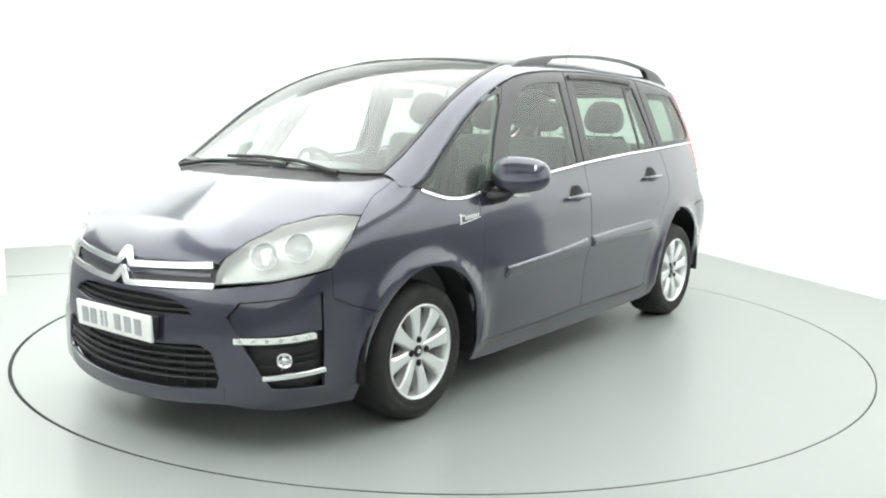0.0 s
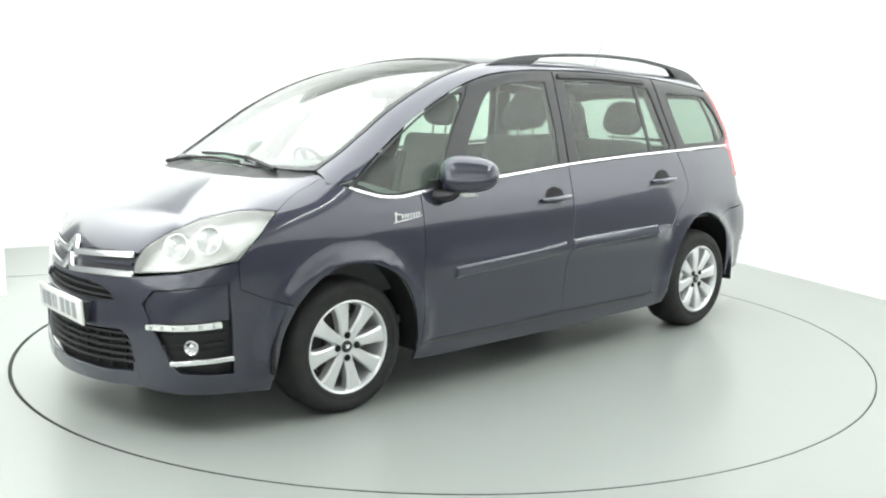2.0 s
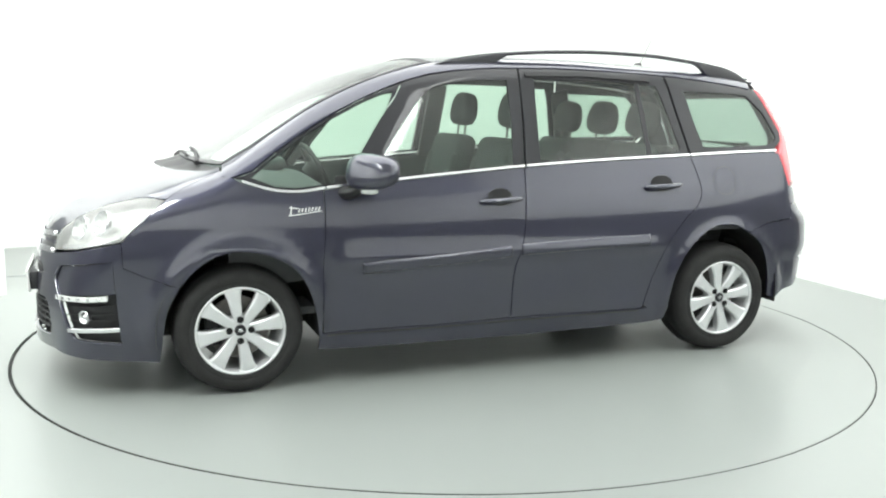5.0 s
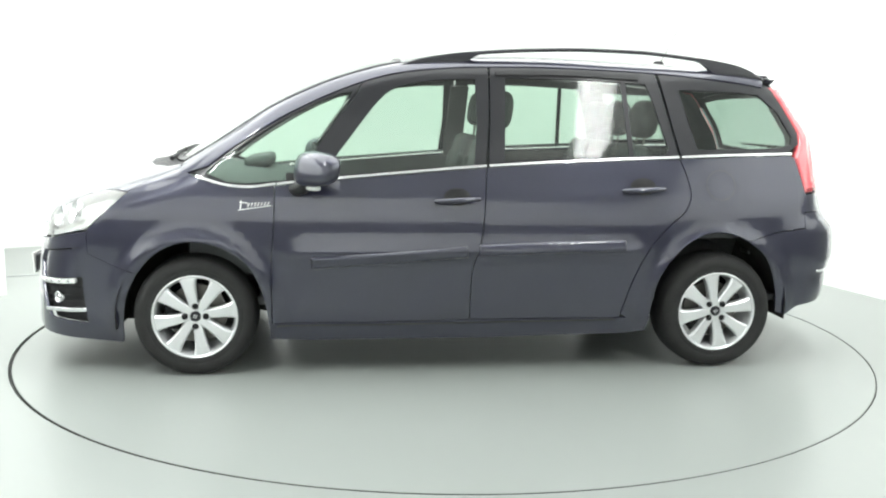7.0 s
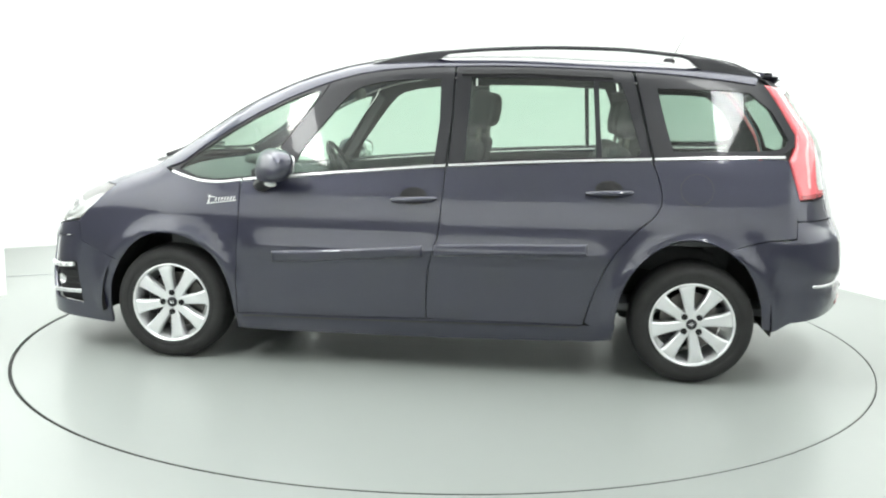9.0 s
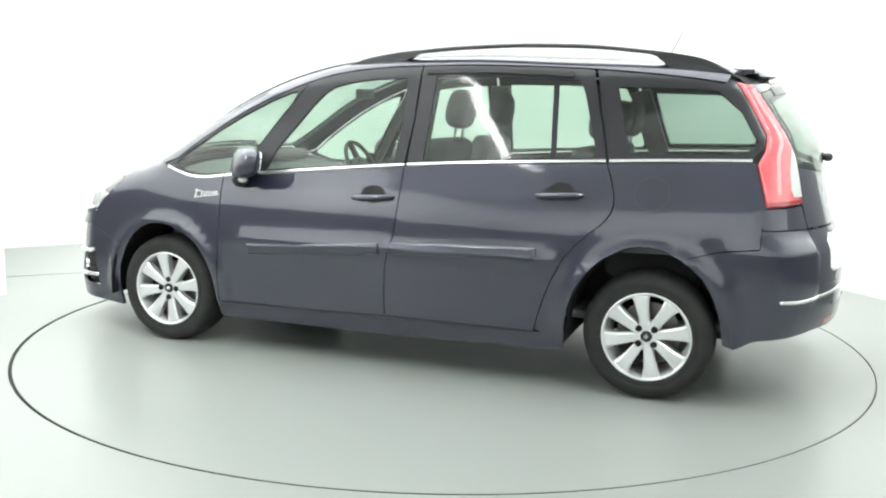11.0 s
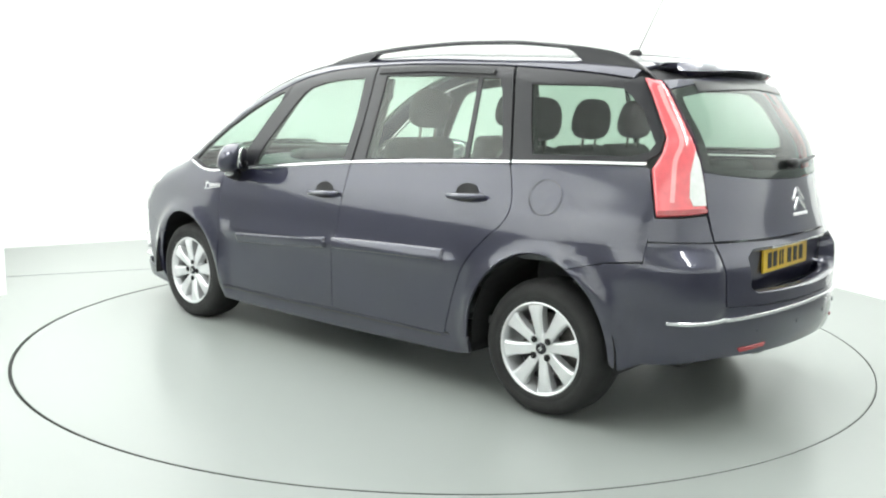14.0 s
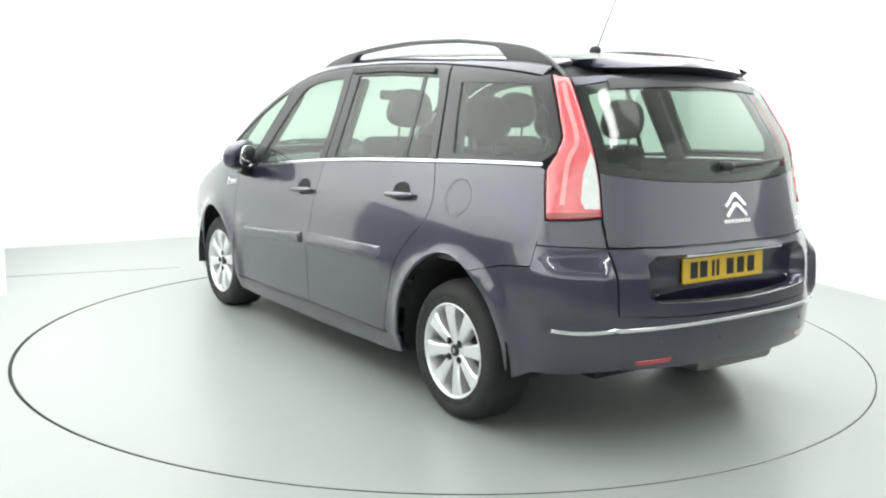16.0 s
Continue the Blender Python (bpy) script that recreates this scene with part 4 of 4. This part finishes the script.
def rail():
    b = bmesh.new()
    rings = []
    along = np.linspace(.37, -1.73, 66)
    out = [.600 - .02 * max(0, -x - 1.0) - .02 * max(0, x) for x in along]
    roof_z = on_skin("t", list(zip(along, out)))[:, 2]
    for x, y, base in zip(along, out, roof_z):
        zt = float(RAIL(x))
        base = float(base) - .012
        e0, e1 = np.clip((x + .08) / .08, 0, 1), np.clip((-1.30 - x) / .08, 0, 1)
        solid = max(e0, e1)
        zb = (zt - .020) * (1 - solid) + min(base, zt - .004) * solid
        zb = min(zb, zt - .004)
        w = .017
        prof = [(-w, zb), (-w, zt - (zt - zb) * .3), (-w * .55, zt), (w * .55, zt), (w, zt - (zt - zb) * .3), (w, zb)]
        rings.append([b.verts.new((x, y + dy, z)) for dy, z in prof])
    for A, B in zip(rings, rings[1:]):
        for i in range(6):
            j = (i + 1) % 6
            b.faces.new((A[i], A[j], B[j], B[i]))
    b.faces.new(rings[0])
    b.faces.new(rings[-1][::-1])
    return b


mirrored(rail, "roof_rail", GLOSS_BLACK, SIDES, "dark roof rail with an open gap below", 40)
ant = tube([(-1.285, 0, 1.635), (-1.30, 0, 1.665), (-1.445, 0, 1.955)], [.007, .0028, .0009], 8)
ant = blob(.035, .016, .022, 2.3, 18, pose(-1.285, 0, 1.648), ant)
part("aerial", ant, BLACK_PLASTIC, car, "thin black roof aerial")


def front_wiper(p0, p1, p2):
    pts = [Vector(on_skin("t", [p])[0]) + Vector((.006, 0, .012)) for p in (p0, p1)]
    blade = [Vector(on_skin("t", [p])[0]) + Vector((.003, 0, .008)) for p in (p1, ((p1[0] + p2[0]) / 2, (p1[1] + p2[1]) / 2), p2)]
    b = tube(pts, [.012, .008], 8)
    return tube([pts[1], blade[1]], [.008, .006], 8, 1.0, tube(blade, .008, 8, 1.0, b))


part("wiper", front_wiper((1.515, .50), (1.490, .22), (1.475, -.28)), BLACK_PLASTIC, car)
part("wiper", front_wiper((1.53, -.58), (1.525, -.34), (1.535, .20)), BLACK_PLASTIC, car)

# wheel arches, underbody
for ax, az, name in ((FA[0], FA[1], "front"), (RA[0], RA[1] + .015, "rear")):
    for s in (1, -1):
        b = bmesh.new()
        rings = []
        for y in (.50, .62, .74, .875):
            r = .385
            rings.append([b.verts.new((ax + r * math.cos(a), s * y, az + .0 + (r + .03) * math.sin(a))) for a in (math.radians(-8 + 196 * i / 32) for i in range(33))])
        for A, B in zip(rings, rings[1:]):
            for i in range(32):
                b.faces.new((A[i], A[i + 1], B[i + 1], B[i]))
        c = b.verts.new((ax, s * .50, az))
        for i in range(32):
            b.faces.new((rings[0][i + 1], rings[0][i], c))
        part("wheel_arch_liner", b, LINER, car)
part("underbody", rbox(1.9, 1.66, .10, .03, pose(0, 0, .245)), LINER, car)
part("underbody", rbox(.72, 1.0, .10, .03, pose(1.45, 0, .26)), LINER, car)
part("underbody", rbox(.85, 1.0, .12, .03, pose(-1.45, 0, .30)), LINER, car)
part("silencer", rbox(.30, .55, .16, .05, pose(-1.88, -.25, .31)), STEEL, car)


# wheels
def wheel(ax, y, az, turn):
    """Alloy wheel with eight broad spokes; outer face towards +z of its own frame."""
    w = empty("wheel", car)
    w.matrix_local = Matrix.Translation((ax, y, az)) @ pose(0, 0, 0, -90 if y > 0 else 90) @ pose(0, 0, 0, 0, 0, turn)
    R = az + .004
    prof = [(.196, -.03), (.204, .004), (.216, .012), (.235, .017), (.238, .0155), (.241, .0175), (.262, .019), (.282, .012), (.298, -.004), (R - .006, -.03), (R, -.055), (R, -.16), (R - .008, -.185), (.30, -.205), (.262, -.215), (.210, -.205), (.196, -.17)]
    tyre = part("tyre", lathe(prof, 72), RUBBER, w, "black road tyre", 60)
    tread = bmesh.new()
    for yy in (-.075, -.108, -.14):
        tread = lathe([(R + .0008, yy), (R + .0008, yy - .006)], 72, None, tread)
    part("tread_groove", tread, LINER, tyre)
    rim = lathe([(.209, .006), (.213, .011), (.208, .013), (.202, .009), (.195, -.006), (.190, -.03), (.186, -.19), (.198, -.20)], 72)
    for k in range(8):
        a = 2 * math.pi * k / 8 + radians(10)
        b = bmesh.new()
        rows = []
        for r, hw, zt, zb in ((.034, .018, -.010, -.05), (.072, .0235, -.004, -.05), (.11, .0265, .002, -.046), (.15, .0305, .006, -.043), (.180, .037, .006, -.04), (.199, .047, .002, -.035)):
            rows.append([b.verts.new((r, -hw, zb)), b.verts.new((r, -hw, zt - .007)), b.verts.new((r, -hw * .72, zt)), b.verts.new((r, hw * .72, zt)), b.verts.new((r, hw, zt - .007)), b.verts.new((r, hw, zb))])
        for A, B in zip(rows, rows[1:]):
            for i in range(5):
                b.faces.new((A[i], A[i + 1], B[i + 1], B[i]))
        b.faces.new(rows[0][::-1])
        b.faces.new(rows[-1])
        bmesh.ops.rotate(b, cent=(0, 0, 0), matrix=Matrix.Rotation(a, 3, "Z"), verts=b.verts)
        join(rim, b)
    rim = lathe([(0, -.010), (.05, -.010), (.068, -.016), (.075, -.03), (.075, -.06), (0, -.06)], 40, None, rim)
    rim_ob = part("rim", rim, ALLOY, w, "silver eight-spoke alloy rim", 30)
    part("centre_cap", lathe([(0, -.001), (.022, -.002), (.027, -.006), (.028, -.02)], 28), GLOSS_BLACK, rim_ob, "small dark centre cap")
    for s in (-1, 1):
        part("cap_badge", rbox(.022, .006, .002, .001, pose(0, .005 * s, -.0005, 0, 0, 0), 1), CHROME, rim_ob)
    for k in range(4):
        a = math.pi / 2 * k
        part("wheel_bolt", lathe([(0, -.006), (.008, -.006), (.0095, -.012), (.0135, -.0125), (.0145, -.008), (.016, -.0085), (.016, -.012)], 16, pose(.052 * math.cos(a), .052 * math.sin(a), .007)), LINER, rim_ob)
    part("brake_disc", lathe([(.06, -.085), (.150, -.085), (.150, -.105), (.06, -.105)], 48), STEEL, w, "worn steel brake disc")
    part("brake_caliper", rbox(.075, .16, .07, .015, pose(.12 if y > 0 else -.12, .0, -.09)), LINER, w)
    return w


wheel(FA[0], .852, .305, 0)
wheel(FA[0], -.852, .305, 20)
wheel(RA[0], .862, .309, 45)
wheel(RA[0], -.862, .309, 10)

# cabin
Skin().sheet("d", TAIL_LAMP, off=-.06, gap=-.035, rim=0, step=.05).pair("rear_pillar_lining", DASH, SIDES)


def seat(x, y, w, back_x, rows_rest, h=1.16):
    s = empty("seat", car)
    part("cushion", rbox(.50, w, .16, .05, pose(x + .18, y, .58, 0, -6), 3), SEAT, s)
    b = rbox(.13, w, .62, .055, pose(back_x, y, .60 + (h - .60) / 2 + .02, 0, -14), 3)
    for q in (-1, 1):
        b = rbox(.15, .07, .50, .03, pose(back_x + .02, y + q * (w / 2 - .05), .84, 0, -14), 3, b)
    part("backrest", b, SEAT, s)
    for ry in rows_rest:
        pad = blob(.062, .138, .105, 3.2, 24, pose(back_x - .125, ry, h + .20, 0, -8))
        for v in pad.verts:
            k = 1 - .22 * max(0, (v.co.z - h - .18) / .12)
            v.co.y = ry + (v.co.y - ry) * k
        hr = part("headrest", pad, SEAT, s, angle=60)
        part("headrest_post", tube([(back_x - .10, ry - .06, h - .02), (back_x - .12, ry - .06, h + .14)], .007, 8, 1, tube([(back_x - .10, ry + .06, h - .02), (back_x - .12, ry + .06, h + .14)], .007, 8)), STEEL, hr)
    return s


seat(.10, .38, .50, -.12, [.38], 1.16)
seat(.10, -.38, .50, -.12, [-.38], 1.16)
for y in (.46, 0, -.46):
    seat(-.78, y, .44, -.92, [y], 1.12)
for y in (.33, -.33):
    seat(-1.52, y, .42, -1.60, [], 1.02)
DASH_PROFILE = [(1.46, 1.02), (1.30, 1.045), (1.08, 1.02), (.92, 1.00), (.84, .95), (.82, .86), (.88, .72), (1.0, .55), (1.46, .50)]
bd = bmesh.new()
rows = []
for y in np.linspace(-.74, .74, 15):
    k = 1 - .06 * (y / .74)**2
    rows.append([bd.verts.new((.9 + (x - .9) * (1 - .10 * (y / .74)**4), y, z * k + .0)) for x, z in DASH_PROFILE])
for A, B in zip(rows, rows[1:]):
    for i in range(len(DASH_PROFILE)):
        j = (i + 1) % len(DASH_PROFILE)
        bd.faces.new((A[i], A[j], B[j], B[i]))
bd.faces.new(rows[0])
bd.faces.new(rows[-1][::-1])
dash = part("dashboard", bd, DASH, car)
part("instrument_pod", rbox(.16, .42, .07, .03, pose(1.10, 0, 1.045, 0, 8), 3), DASH, dash)
sw = lathe([(.178 + .014 * math.cos(a), .014 * math.sin(a)) for a in (2 * math.pi * i / 10 for i in range(11))], 40)
sw = rbox(.34, .05, .03, .012, pose(0, 0, -.01), 2, sw)
sw = lathe([(0, .02), (.06, .015), (.08, -.02), (.05, -.08)], 28, None, sw)
bmesh.ops.transform(sw, matrix=pose(.72, -.38, .97, 0, -62), verts=sw.verts)
part("steering_wheel", sw, BLACK_PLASTIC, car)
part("interior_mirror", rbox(.03, .22, .06, .012, pose(.52, 0, 1.44)), BLACK_PLASTIC, car)
# door linings, lower cabin walls, headliner, floor
for view_pts, owners in (([(.95, .30), (.95, .97), (.4, 1.02), (-.09, 1.055), (-.02, .30)], front_doors), ([(-.10, 1.055), (-.6, 1.09), (-1.11, 1.11), (-1.15, .9), (-.9, .6), (-.83, .31), (-.02, .30)], rear_doors)):
    Skin().sheet("s", view_pts, off=-.055, gap=-.01, rim=0, step=.08).pair("door_lining", DASH, owners, "dark grey door lining")
Skin().sheet("s", [(-1.13, 1.11), (-1.74, 1.13), (-1.80, .95), (-1.80, .72), (-1.6, .74), (-1.2, .74), (-1.0, .6), (-.9, .62), (-1.15, .9)], off=-.06, gap=-.01, rim=0, step=.08).pair("boot_lining", DASH, quarters)
Skin().sheet("t", symt([(.30, 0), (.30, .5), (0, .52), (-.5, .515), (-1.0, .505), (-1.4, .49), (-1.64, .46), (-1.66, 0)]), off=-.035, gap=0, rim=0, step=.1).put("headliner", HEADLINER, car, "pale grey fabric headliner")
part("cabin_floor", rbox(2.9, 1.5, .04, .01, pose(-.35, 0, .36)), DASH, car)
part("boot_floor", rbox(.42, 1.2, .05, .01, pose(-1.86, 0, .60)), DASH, car)
part("bulkhead", rbox(.04, 1.4, .55, .01, pose(1.36, 0, .70)), LINER, car)
part("engine_block", rbox(.62, 1.0, .40, .05, pose(1.75, 0, .52)), LINER, car)
Skin().sheet("s", strip([(-.13, 1.06), (-.155, 1.53)], .12), off=-.05, gap=0, rim=.02, step=.06).pair("pillar_lining", DASH, SIDES)
Skin().sheet("s", strip([(-1.18, 1.12), (-1.06, 1.51)], .12), off=-.05, gap=0, rim=.02, step=.06).pair("pillar_lining", DASH, SIDES)
Skin().sheet("s", strip([(.80, 1.0), (.51, 1.45)], .05), off=-.04, gap=0, rim=.02, step=.06).pair("pillar_lining", DASH, SIDES)


# ---- what moves: the turntable and the car on it ----
def motions():
    table_rows, car_rows = [], []
    for t, a in TURN:
        spin = Matrix.Rotation(math.pi + radians(a), 4, "Z")
        table_rows.append((t, spin))
        car_rows.append((t, spin @ Matrix.Translation(-PIVOT)))
    walk(turntable, table_rows)
    walk(car, car_rows)


motions()
